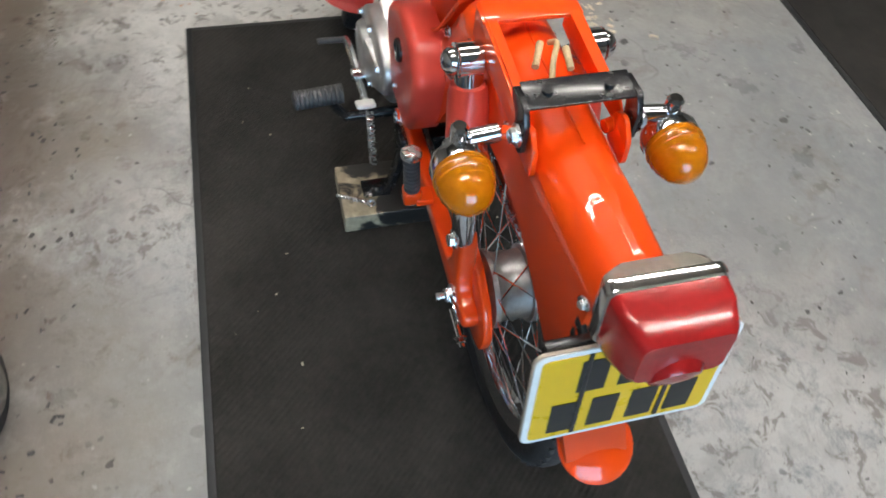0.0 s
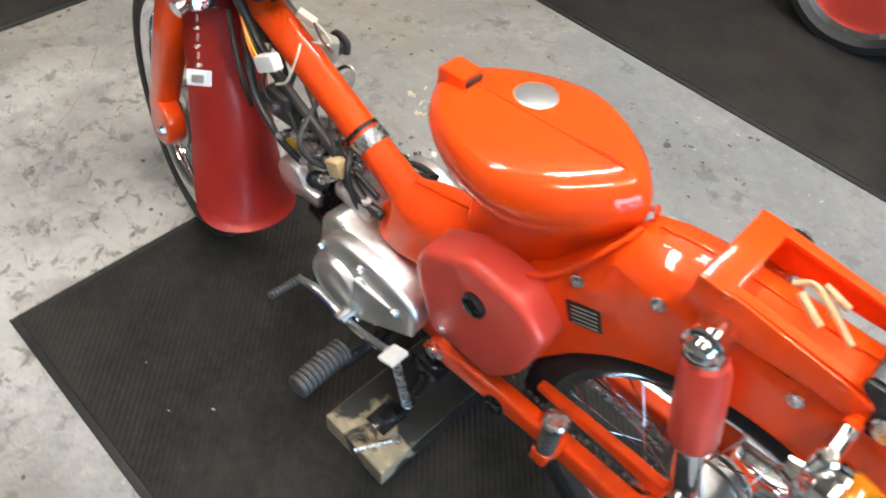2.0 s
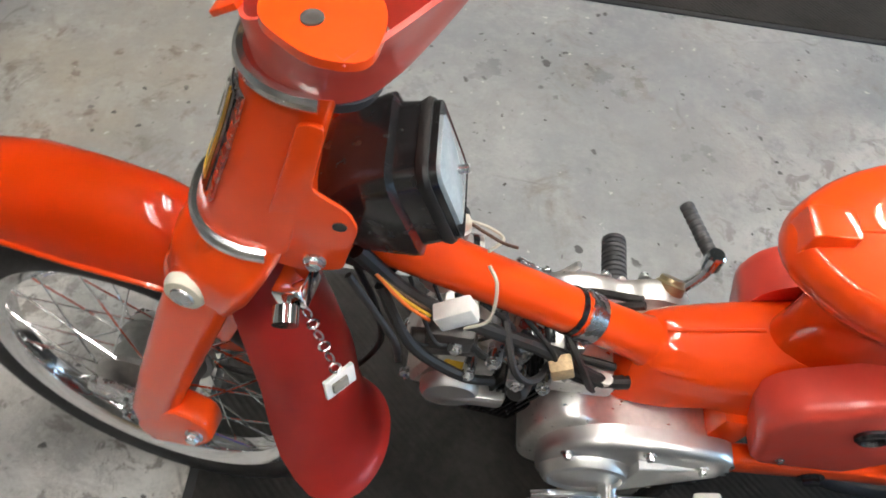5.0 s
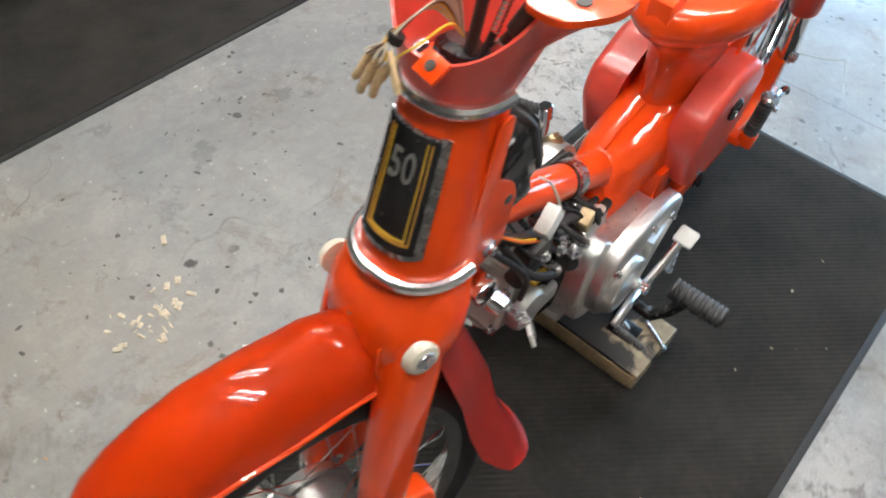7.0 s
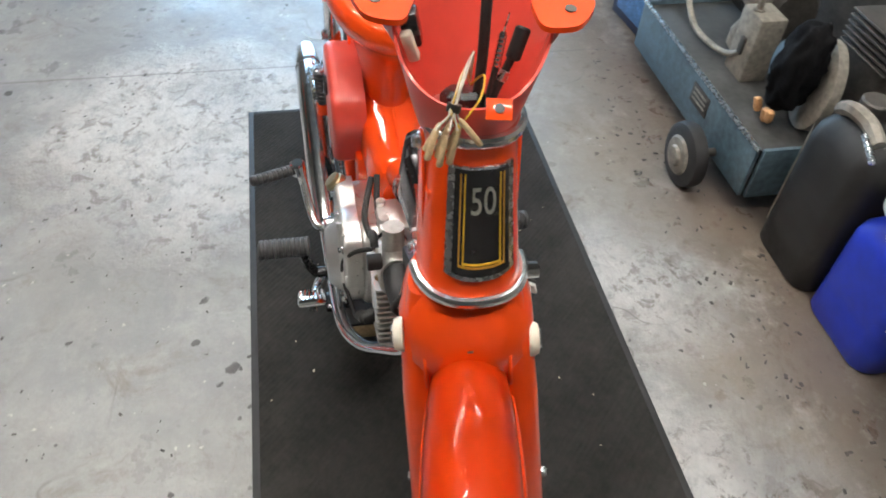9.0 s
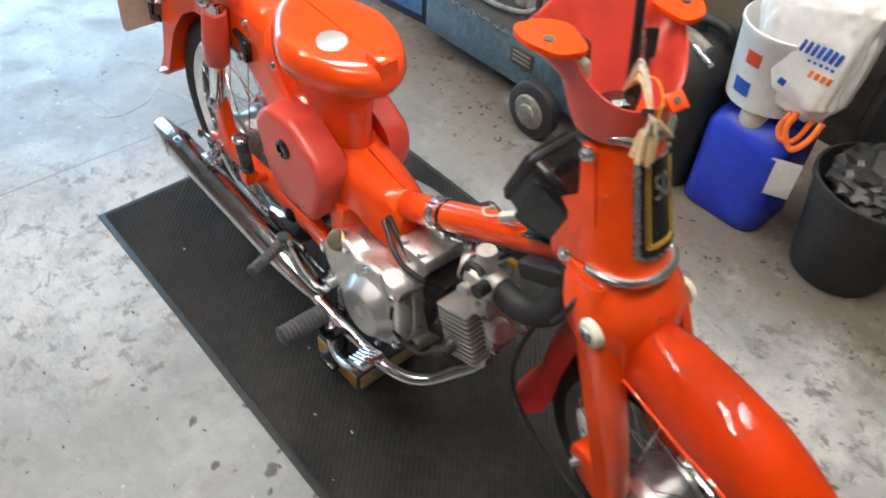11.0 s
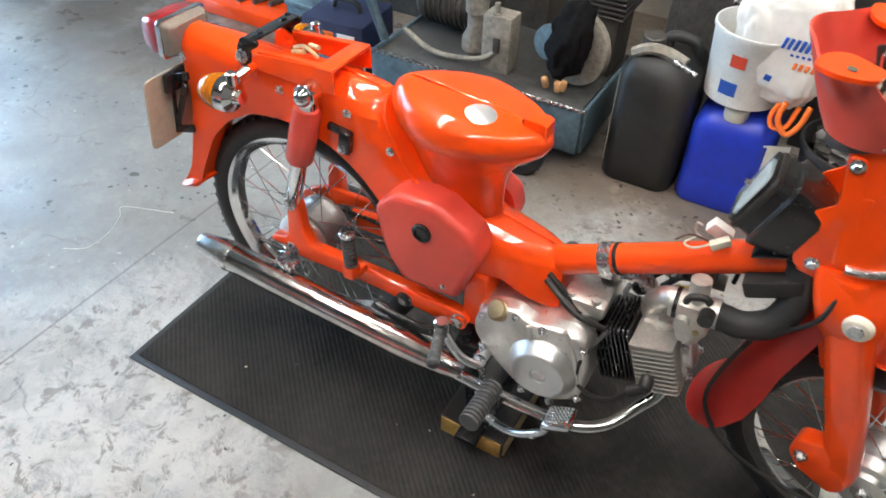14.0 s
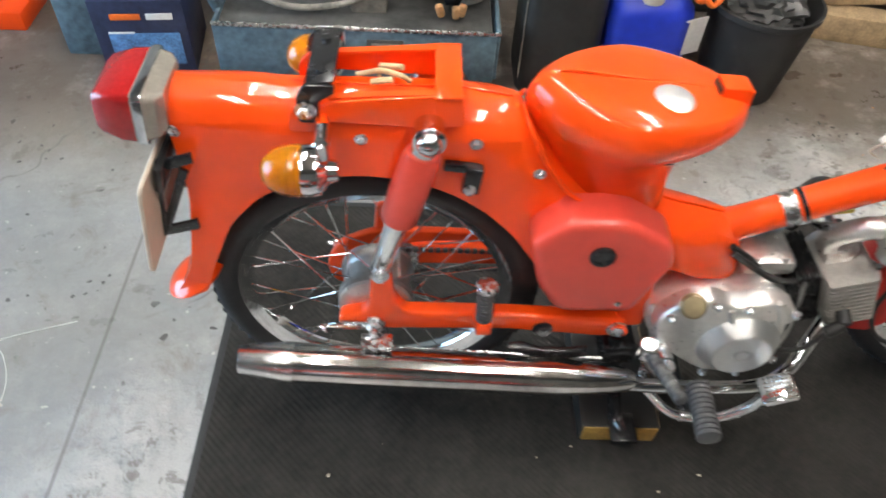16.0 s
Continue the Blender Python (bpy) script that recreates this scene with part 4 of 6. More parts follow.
part("barrel", rod(at(0), at(0.075), 0.036), DARK, eng, "black cylinder barrel")
for k in range(9):
    part("barrel_fin", loft([rrect(at(0.006 + 0.0078 * k + e), (0, 1, 0), cu, 0.054, 0.061, 0.012) for e in (0, 0.0032)]), BLACK, eng, "", 30)
head = part("cylinder_head", merge(loft([rrect(at(d), (0, 1, 0), cu, w, h, 0.012) for d, w, h in ((0.076, 0.040, 0.045), (0.15, 0.040, 0.045), (0.158, 0.034, 0.038))]), box(at(0.11, 0.05), (0.05, 0.05, 0.02), 0.006)), GREYFIN, eng, "finned alloy cylinder head")
for k in range(11):
    part("head_fin", loft([rrect(at(0.115, -0.050 + 0.0098 * k + e, -0.022), cd, (0, 1, 0), 0.037, 0.052, 0.006) for e in (0, 0.0034)]), GREYFIN, head, "", 30)
for sg_ in (1, -1):
    part("valve_cap", lathe([(0.026, 0), (0.026, 0.008), (0.018, 0.011), (0.018, 0.018), (0.003, 0.019)], at(0.118, sg_ * 0.05, 0.0), cu * sg_, 24), ALLOY, head)
part("cam_cover", merge(lathe([(0.036, 0), (0.036, 0.012), (0.032, 0.018), (0.004, 0.02)], at(0.115, 0.0, 0.046), (0, 1, 0), 32), box(at(0.09, 0, 0.055), (0.09, 0.022, 0.03), 0.008)), POLISH, head, "round polished cam cover")
part("front_cap", lathe([(0.022, 0), (0.022, 0.012), (0.018, 0.016), (0.003, 0.017)], at(0.155, 0.0, -0.02), cd, 24), ALLOY, head)
for y in (-0.06, 0.055):
    for w in (-0.035, 0.035):
        part("head_nut", bolt(at(0.157, w, y * 0.6), cd, 0.006, 0.009), STEEL, head)
part("plug_cap", merge(rod(at(0.105, -0.012, -0.052), at(0.1, -0.03, -0.092), 0.012, bevel=0.003), rod(at(0.1, -0.03, -0.088), at(0.07, -0.04, -0.094), 0.01, bevel=0.003)), BLACKP, head, "black spark plug cap")
part("plug_lead", pipe([at(0.07, -0.04, -0.094), (0.745, -0.105, 0.315), (0.71, -0.11, 0.312), (0.685, -0.118, 0.34), (0.682, -0.118, 0.385), (0.695, -0.10, 0.42), (0.71, -0.07, 0.44)], 0.004, 8), BLACKP, head)
# intake, carburettor, air hose
part("intake_pipe", pipe([at(0.10, 0.05), at(0.10, 0.085), (0.782, -0.035, 0.525), (0.805, -0.045, 0.535)], 0.018, 14), ALLOY, eng, "alloy intake elbow")
CB = Matrix.Translation((-0.018, -0.028, -0.018))
carb = part("carburettor", moved(merge(box((0.85, -0.025, 0.545), (0.055, 0.05, 0.06), 0.01), rod((0.812, -0.025, 0.555), (0.885, -0.025, 0.56), 0.024, seg=20), lathe([(0.022, 0), (0.024, 0.012), (0.02, 0.03), (0.006, 0.034)], (0.85, -0.025, 0.525), (0, 0, -1), 20), rod((0.85, -0.025, 0.57), (0.846, -0.025, 0.615), 0.016, seg=16), rod((0.838, -0.025, 0.545), (0.838, -0.062, 0.545), 0.012, seg=12)), CB), GREYFIN, eng, "alloy carburettor")
part("choke_lever", moved(merge(pipe([(0.835, -0.05, 0.585), (0.84, -0.055, 0.60), (0.86, -0.055, 0.607), (0.87, -0.055, 0.60)], 0.006, 8), rod((0.87, -0.045, 0.572), (0.87, -0.066, 0.572), 0.012)), CB), BLACKP, carb)
for x, z in ((0.832, 0.54), (0.862, 0.53), (0.862, 0.57)):
    part("carb_screw", bolt((x - 0.018, -0.078, z - 0.018), (0, -1, 0), 0.004, 0.004), BRASS, carb)
part("intake_clamp", lathe([(0.026, 0), (0.026, 0.007)], (0.80, -0.053, 0.537), (1, 0, 0.08), 20), BLACK, carb)
part("air_hose", pipe([(0.862, -0.053, 0.541), (0.905, -0.05, 0.535), (0.945, -0.04, 0.555), (0.962, -0.028, 0.61), (0.95, -0.01, 0.66)], (0.021, 0.026), 16), RUBBER, ped, "black rubber air hose")
part("air_box", box((0.925, -0.015, 0.615), (0.085, 0.07, 0.03), 0.006, rot=(0, -24, 0)), BLACKP, ped, "black air cleaner bracket")
# exhaust
ex = part("exhaust_pipe", pipe([at(0.10, -0.045, -0.005), at(0.10, -0.10, -0.02), (0.785, -0.06, 0.262), (0.745, -0.1, 0.235), (0.69, -0.125, 0.228), (0.6, -0.132, 0.232), (0.50, -0.135, 0.243), (0.44, -0.137, 0.252)], 0.0125, 16), CHROME, ped, "chrome exhaust pipe", 60)
m0, m1 = V(0.468, -0.130, 0.252), V(-0.166, -0.130, 0.312)
md = (m1 - m0).normalized()
mu = part("silencer", lathe([(0.015, 0), (0.020, 0.012), (0.025, 0.04), (0.029, 0.08), (0.0325, 0.13), (0.0335, 0.45), (0.0325, 0.565), (0.031, 0.57)], m0, md, 36), TARNISH, ped, "long chrome silencer with dull stains", 40)
part("end_cone", lathe([(0.0335, 0.565), (0.034, 0.572), (0.0335, 0.58), (0.024, 0.648), (0.0225, 0.652), (0.019, 0.65), (0.017, 0.6)], m0, md, 36), LEVER, mu, "chrome end cone")
part("silencer_seam", pipe([m0 + md * d + V(0, -0.020, 0.0262 * 0.97) for d in (0.2, 0.35, 0.56)], 0.0022, 6), CHROME, mu)
part("hanger", box((0.04, -0.112, 0.335), (0.05, 0.03, 0.012), 0.003), STEEL, mu)
part("hanger_plate", slab(rounded([(0.250, 0.322), (0.272, 0.328), (0.305, 0.312), (0.345, 0.309), (0.385, 0.316), (0.388, 0.290), (0.345, 0.281), (0.292, 0.292), (0.256, 0.308)], 0.008), -0.108, -0.102, 0.001), BLACK, mu, "wavy black hanger plate")
# kick starter (folded), brake pedal, gear lever, pegs, stand
kick = part("kick_starter", pipe([(0.505, -0.118, 0.318), (0.51, -0.15, 0.318), (0.478, -0.163, 0.336), (0.452, -0.171, 0.382), (0.447, -0.177, 0.410)], 0.0085, 12), LEVER, ped, "chrome kick-start lever")
part("kick_pedal", ribbed((0.448, -0.183, 0.415), (0.478, -0.266, 0.417), 0.0105, 9), PEGRUB, kick, "rubber kick pedal")
part("kick_pivot", rod((0.446, -0.177, 0.400), (0.448, -0.180, 0.430), 0.014, bevel=0.003), CHROME, kick)
part("kick_boss", rod((0.505, -0.112, 0.318), (0.505, -0.14, 0.318), 0.014, bevel=0.003), CHROME, kick)
bp = part("brake_pedal", pipe([(0.50, -0.125, 0.21), (0.54, -0.16, 0.195), (0.60, -0.175, 0.205), (0.65, -0.178, 0.242), (0.668, -0.178, 0.280)], 0.009, 12), LEVER, ped, "chrome brake pedal")
part("pedal_pad", box((0.681, -0.178, 0.302), (0.055, 0.05, 0.016), 0.006, rot=(0, -28, 0)), CHROME, bp, "knurled chrome pad")
pad = bmesh.new()
for i in range(7):
    for j in range(6):
        b = box((0.681 + (i - 3) * 0.0068 * 0.88, -0.178 + (j - 2.5) * 0.0075, 0.3115 + (i - 3) * 0.0068 * 0.47), (0.004, 0.0045, 0.004), 0.001, 1, rot=(0, -28, 45))
        me = bpy.data.meshes.new("t")
        b.to_mesh(me), b.free()
        pad.from_mesh(me)
        bpy.data.meshes.remove(me)
tagged(part("knurl", pad, CHROME, bp), kind="stuff")
gl = part("gear_lever", pipe([(0.678, 0.145, 0.318), (0.64, 0.142, 0.327), (0.60, 0.138, 0.318), (0.565, 0.136, 0.306), (0.51, 0.138, 0.322), (0.476, 0.140, 0.339)], 0.0075, 10), LEVER, ped, "chrome rocking gear lever")
part("toe_peg", ribbed((0.678, 0.148, 0.318), (0.682, 0.198, 0.316), 0.0065, 8), PEGRUB, gl)
part("heel_pad", box((0.461, 0.142, 0.347), (0.034, 0.036, 0.010), 0.005, rot=(0, 25, 0)), WHITEP, gl, "worn pale heel pad")
part("lever_boss", rod((0.578, 0.108, 0.312), (0.578, 0.15, 0.312), 0.013, bevel=0.003), CHROME, gl)
pb = part("peg_bar", merge(rod((0.55, -0.17, 0.232), (0.55, 0.17, 0.232), 0.011), pipe([(0.55, 0.165, 0.232), (0.548, 0.19, 0.27), (0.547, 0.205, 0.31)], 0.01, 10), pipe([(0.55, -0.165, 0.232), (0.553, -0.18, 0.265), (0.557, -0.19, 0.31)], 0.01, 10)), BLACK, ped, "black footrest bar")
for s in (1, -1):
    x = 0.545 if s > 0 else 0.56
    part("foot_peg", ribbed((x - 0.008, s * 0.172, 0.308), (x - 0.012, s * 0.266, 0.305), 0.019, 11, 0.14, 20), PEGRUB, pb, "ribbed black rubber footpeg")
stand = part("centre_stand", merge(*[pipe([(0.44, s * 0.07, 0.30), (0.455, s * 0.075, 0.20), (0.475, s * 0.095, 0.085), (0.485, s * 0.125, 0.065)], 0.012, 10) for s in (1, -1)], rod((0.46, -0.075, 0.17), (0.46, 0.075, 0.17), 0.01), *[box((0.487, s * 0.12, 0.067), (0.05, 0.06, 0.014), 0.004) for s in (1, -1)], box((0.45, 0, 0.255), (0.06, 0.17, 0.05), 0.01)), BLACK, ped, "black centre stand on the wooden block")
helix = [V(0.466 - 0.0004 * k + 0.0065 * math.cos(k * 0.9), 0.134 + 0.0065 * math.sin(k * 0.9), 0.325 - 0.0012 * k) for k in range(90)]
part("stand_spring", pipe(helix, 0.0018, 5, 1, False), STEEL, stand)
helix = [V(0.495 + 0.006 * math.cos(k * 0.9), -0.10 + 0.006 * math.sin(k * 0.9), 0.41 - 0.0016 * k) for k in range(120)]
part("brake_spring", pipe(helix, 0.0012, 5, 1, False), STEEL, bp)
part("rear_mount", merge(box((0.455, 0, 0.385), (0.05, 0.14, 0.13), 0.01), rod((0.435, -0.09, 0.335), (0.435, 0.09, 0.335), 0.014)), PAINT, ped)

# main tube, clamp, horn, wiring on the left
t0, t1 = V(0.585, 0, 0.493), V(0.945, 0, 0.656)
mt = part("main_tube", lathe([(0.031, 0), (0.0275, 0.02), (0.0265, 0.06), (0.0265, 0.38)], t0, t1 - t0, 28), PAINT, ped, "red main frame tube")
td = (t1 - t0).normalized()
part("tube_clamp", lathe([(0.0272, 0.085), (0.0295, 0.085), (0.0295, 0.107), (0.0272, 0.107)], t0, td, 28), STEEL, mt, "bare steel hose clamp")
part("tube_clamp", lathe([(0.0268, 0.112), (0.0282, 0.112), (0.0282, 0.119), (0.0268, 0.119)], t0, td, 28), BLACK, mt, "black cable tie")
part("clamp_screw", merge(box(t0 + td * 0.096 + V(0, 0.012, -0.036), (0.022, 0.03, 0.018), 0.003), rod(t0 + td * 0.096 + V(0, -0.006, -0.036), t0 + td * 0.096 + V(0, 0.04, -0.036), 0.004, seg=8)), STEEL, mt)
horn = part("horn", lathe([(0.012, -0.02), (0.022, -0.016), (0.031, -0.008), (0.032, 0), (0.028, 0.004), (0.02, 0.005), (0.008, 0.008), (0.002, 0.009)], (0.745, 0.02, 0.50), (0.75, 0.25, 0.45), 28), STEEL, ped, "round plated horn")
part("horn_bracket", box((0.715, 0.01, 0.502), (0.04, 0.02, 0.006), 0.001, rot=(0, -20, 0)), STEEL, horn)
lo = part("wiring_loom", pipe([(0.925, 0.035, 0.66), (0.87, 0.04, 0.60), (0.80, 0.042, 0.56), (0.72, 0.04, 0.52), (0.64, 0.045, 0.47), (0.60, 0.04, 0.46)], 0.0085, 10), BLACKP, ped, "black taped wiring loom")
for pts, r in (([(0.70, 0.035, 0.50), (0.67, 0.05, 0.48), (0.615, 0.045, 0.45)], 0.005), ([(0.74, 0.03, 0.53), (0.70, 0.03, 0.50), (0.62, 0.03, 0.475)], 0.005), ([(0.655, -0.05, 0.44), (0.62, -0.05, 0.47), (0.585, -0.045, 0.495)], 0.0055), ([(0.585, -0.055, 0.49), (0.65, -0.075, 0.455), (0.70, -0.06, 0.43)], 0.0055), ([(0.90, 0.045, 0.62), (0.86, 0.07, 0.55), (0.80, 0.075, 0.50), (0.76, 0.06, 0.46)], 0.006), ([(0.93, 0.05, 0.64), (0.88, 0.075, 0.57), (0.87, 0.07, 0.51)], 0.004)):
    part("strand", pipe(pts, r, 8), BLACKP, lo)
part("connector", box((0.825, 0.06, 0.613), (0.04, 0.02, 0.024), 0.003, rot=(8, 30, 10)), WHITEP, lo, "white plastic connector")
part("connector", box((0.69, 0.05, 0.50), (0.026, 0.02, 0.03), 0.003, rot=(0, 20, 10)), BEIGE, lo, "beige plastic connector")
part("wire", pipe([(0.812, 0.06, 0.582), (0.79, 0.055, 0.60), (0.79, 0.035, 0.632), (0.80, 0.02, 0.642)], 0.0018, 6), WIREW, lo)
for k, m in enumerate((WIREB, WIREY, ORANGE)):
    part("wire", pipe([(0.848, 0.055 + 0.005 * k, 0.60), (0.875, 0.05 + 0.004 * k, 0.615), (0.905, 0.045, 0.64)], 0.0018, 6), m, lo)
tangle = random.Random(11)
for k in range(9):
    x, z = 0.66 + 0.026 * k, 0.475 + 0.011 * k
    y = tangle.uniform(0.03, 0.075)
    part("strand", pipe([(x + 0.03, 0.02, z + 0.05), (x + tangle.uniform(-0.01, 0.02), y, z + tangle.uniform(0.0, 0.03)), (x - 0.02, y + tangle.uniform(-0.01, 0.015), z - tangle.uniform(0.01, 0.03)), (x - 0.045, 0.03, z - 0.03)], tangle.choice((0.0022, 0.003, 0.0045)), 7), BLACKP, lo)
for x, y, z, r in ((0.70, 0.055, 0.47, 0.008), (0.735, 0.06, 0.485, 0.010), (0.765, 0.05, 0.51, 0.009), (0.79, 0.062, 0.50, 0.007), (0.81, 0.05, 0.535, 0.008)):
    part("terminal", merge(rod((x, y - 0.012, z), (x + 0.004, y + 0.012, z + 0.004), r, bevel=0.002), bolt((x + 0.004, y + 0.012, z + 0.004), (0.2, 1, 0.2), r * 0.7, 0.006)), STEEL, lo, "bare metal terminal")
part("rubber_boot", lathe([(0.008, 0), (0.014, 0.006), (0.014, 0.026), (0.009, 0.034)], (0.72, 0.045, 0.44), (0.3, 0.6, 0.4), 14), BLACKP, lo)
part("yellow_tag", box((0.80, 0.055, 0.475), (0.035, 0.012, 0.008), 0.001, rot=(0, -10, 0)), WIREY, lo)
part("coil", merge(box((0.82, 0.045, 0.54), (0.05, 0.03, 0.04), 0.006), rod((0.79, 0.045, 0.52), (0.86, 0.05, 0.52), 0.014)), DARK, ped, "dark ignition coil")

# ---- steering head ----
def head_ring(c, front, back, hw, z, n=30):
    out = []
    for k in range(n):
        a = 2 * math.pi * k / n
        ca, sa = math.cos(a), math.sin(a)
        out.append(V(c + (front * abs(ca) ** 0.85 if ca > 0 else -back * abs(ca) ** 0.35), hw * math.copysign(abs(sa) ** (0.85 if ca > 0 else 0.35), sa), z))
    return out


HR = [(z + 0.005, c + 0.014, f, b, w) for z, c, f, b, w in ((0.868, 0.941, 0.055, 0.012, 0.047), (0.80, 0.955, 0.060, 0.014, 0.051), (0.73, 0.972, 0.065, 0.018, 0.056), (0.688, 0.983, 0.067, 0.02, 0.060))]
HSH = Matrix.Translation((0, 0.009, 0))
hc = part("head_cover", moved(loft([head_ring(c, f, b, w, z, 120) for z, c, f, b, w in HR]), HSH), PAINT, ped, "glossy red steering head", 50)
for z, c, f, b, w in (HR[0], HR[-1]):
    ringp = [p for p in head_ring(c, f + 0.003, b, w + 0.003, z, 40) if p.x > c - 0.002]
    ringp.sort(key=lambda p: math.atan2(p.y, p.x - c + 0.001))
    part("chrome_trim", moved(pipe(ringp, 0.0072, 10, 2), HSH), LEVER, hc, "chrome trim band")


def badge_point(a, z, off):
    zs = [r[0] for r in HR][::-1]
    c, f, w = (float(np.interp(z, zs, [r[k] for r in HR][::-1])) for k in (1, 2, 4))
    ca, sa = math.cos(a), math.sin(a)
    return V(c + (f + off) * abs(ca) ** 0.85, 0.009 + (w + off) * math.copysign(abs(sa) ** 0.85, sa), z)


def badge_patch(a0, a1, zf0, zf1, off0, off1, n=14, m=10):
    """A curved plate on the front of the head between two angles; zf give its lower and upper edge by angle."""
    bm = bmesh.new()
    grid = []
    for off in (off0, off1):
        g_ = []
        for i in range(n + 1):
            a = a0 + (a1 - a0) * i / n
            lo_, hi_ = zf0(a), zf1(a)
            g_.append([bm.verts.new(badge_point(a, lo_ + (hi_ - lo_) * j / m, off)) for j in range(m + 1)])
        grid.append(g_)
    lo_g, hi_g = grid
    for i in range(n):
        for j in range(m):
            bm.faces.new((hi_g[i][j], hi_g[i + 1][j], hi_g[i + 1][j + 1], hi_g[i][j + 1]))
    for i in range(n):
        bm.faces.new((lo_g[i][0], lo_g[i + 1][0], hi_g[i + 1][0], hi_g[i][0])), bm.faces.new((lo_g[i][m], hi_g[i][m], hi_g[i + 1][m], lo_g[i + 1][m]))
    for j in range(m):
        bm.faces.new((lo_g[0][j], hi_g[0][j], hi_g[0][j + 1], lo_g[0][j + 1])), bm.faces.new((lo_g[n][j], lo_g[n][j + 1], hi_g[n][j + 1], hi_g[n][j]))
    return bm


BZ0, BZ1 = 0.719, 0.847
low = lambda k: (lambda a: BZ0 + k + 0.012 * min(1, abs(a) / 0.85) ** 2)
bd = part("badge", badge_patch(-0.66, 0.66, low(0), lambda a: BZ1, 0.001, 0.0035), STEEL, hc, "black and gold badge in a grey metal frame", 40)
part("badge_face", badge_patch(-0.50, 0.50, low(0.006), lambda a: BZ1 - 0.002, 0.0034, 0.0046), BLACK, bd, "gloss black badge face", 40)
for da in (0.37, 0.29):
    mm = GOLD if da > 0.33 else WIREY
    for s in (1, -1):
        part("gold_line", badge_patch(s * da - 0.014, s * da + 0.014, low(0.016), lambda a: BZ1 - 0.006, 0.0045, 0.0054, 2), mm, bd)
    part("gold_line", badge_patch(-da, da, low(0.016 + (0.37 - da) * 0.05), low(0.0185 + (0.37 - da) * 0.05), 0.0045, 0.0054, 10, 1), mm, bd)
fc = bpy.data.curves.new("fifty", "FONT")
fc.body, fc.size, fc.align_x, fc.align_y, fc.extrude = "50", 0.040, "CENTER", "CENTER", 0.0008
fo = new("number_50", fc)
dg = bpy.context.evaluated_depsgraph_get()
fm = bpy.data.meshes.new_from_object(fo.evaluated_get(dg))
bpy.data.objects.remove(fo)
tb_ = bmesh.new()
tb_.from_mesh(fm)
nrm = (badge_point(0, 0.78, 0.01) - badge_point(0, 0.78, 0.0)).normalized()
vup = (badge_point(0, 0.82, 0) - badge_point(0, 0.78, 0)).normalized()
rgt = vup.cross(nrm).normalized()
base_p = badge_point(0, 0.811, 0.0062)
tb_.transform(Matrix.Translation(base_p) @ Matrix((rgt, vup, rgt.cross(vup))).transposed().to_4x4() @ Matrix.Diagonal((0.72, 1.1, 1, 1)))
part("number_50", tb_, SILVER, bd, "raised silver number 50", 0)

for s in (1, -1):
    fin = slab(rounded([(1.01, 0.675), (0.969, 0.855), (0.950, 0.855), (0.960, 0.782), (0.932, 0.760), (0.923, 0.738), (0.934, 0.672), (0.968, 0.662)], 0.008), 0.009 + s * 0.053 - 0.002, 0.009 + s * 0.053 + 0.002, 0.0008)
    f = part("side_bracket", fin, PAINT, hc, "red pressed side bracket")
    part("bracket_bolt", bolt((0.958, 0.009 + s * 0.055, 0.682), (0, s, 0), 0.007, 0.008), STEEL, f)
    if s < 0:
        part("bracket_bolt", bolt((0.962, 0.009 + s * 0.055, 0.843), (0, s, 0), 0.007, 0.008), STEEL, f)
    part("bracket_hole", lathe([(0.006, 0), (0.006, 0.0008), (0.001, 0.0009)], (0.938, 0.009 + s * 0.0552, 0.740), (0, s, 0), 14), DARK, f)
part("head_stay", slab(rounded([(0.94, 0.66), (0.972, 0.80), (0.998, 0.80), (0.988, 0.65)], 0.006), -0.043, 0.043, 0.004), PAINT, hc)

# headlamp shell hanging behind the head
hl_c, hl_n = V(0.864, -0.002, 0.744), V(-0.92, -0.02, 0.39).normalized()
hl_u = hl_n.cross(V(0, 0, 1)).normalized()
hl_v = hl_u.cross(hl_n).normalized()
if hl_v.z < 0:
    hl_v = -hl_v
hl = part("headlamp", loft([rrect(hl_c + hl_n * d, hl_u, hl_v, w, h, r) for d, w, h, r in ((0.008, 0.038, 0.043, 0.012), (0.012, 0.043, 0.048, 0.014), (-0.022, 0.046, 0.051, 0.016), (-0.026, 0.053, 0.058, 0.018), (-0.034, 0.053, 0.058, 0.02), (-0.075, 0.048, 0.052, 0.024), (-0.105, 0.038, 0.04, 0.023), (-0.115, 0.022, 0.024, 0.014))]), BLACK, ped, "gloss black rectangular headlamp hung behind the head", 40)
part("lens", loft([rrect(hl_c + hl_n * d, hl_u, hl_v, w, h, 0.012) for d, w, h in ((0.004, 0.035, 0.04), (0.0125, 0.034, 0.039), (0.015, 0.028, 0.032), (0.0165, 0.014, 0.016))]), GLASS, hl, "pale ribbed lamp glass", 40)
part("rim_bezel", loft([rrect(hl_c + hl_n * d, hl_u, hl_v, w, h, 0.016) for d, w, h in ((-0.004, 0.0455, 0.0505), (0.002, 0.047, 0.052), (0.006, 0.0455, 0.0505))]), BLACKP, hl)
part("bulb_clip", rod(hl_c + hl_n * 0.014, hl_c + hl_n * 0.026, 0.004), STEEL, hl)
part("lamp_bracket", box((0.905, -0.02, 0.668), (0.05, 0.05, 0.004), 0.001, rot=(0, -20, 0)), BLACK, hl)
part("connector", box((0.835, -0.02, 0.648), (0.03, 0.014, 0.012), 0.002, rot=(0, -24, 25)), CREAM, lo, "cream plastic connector")
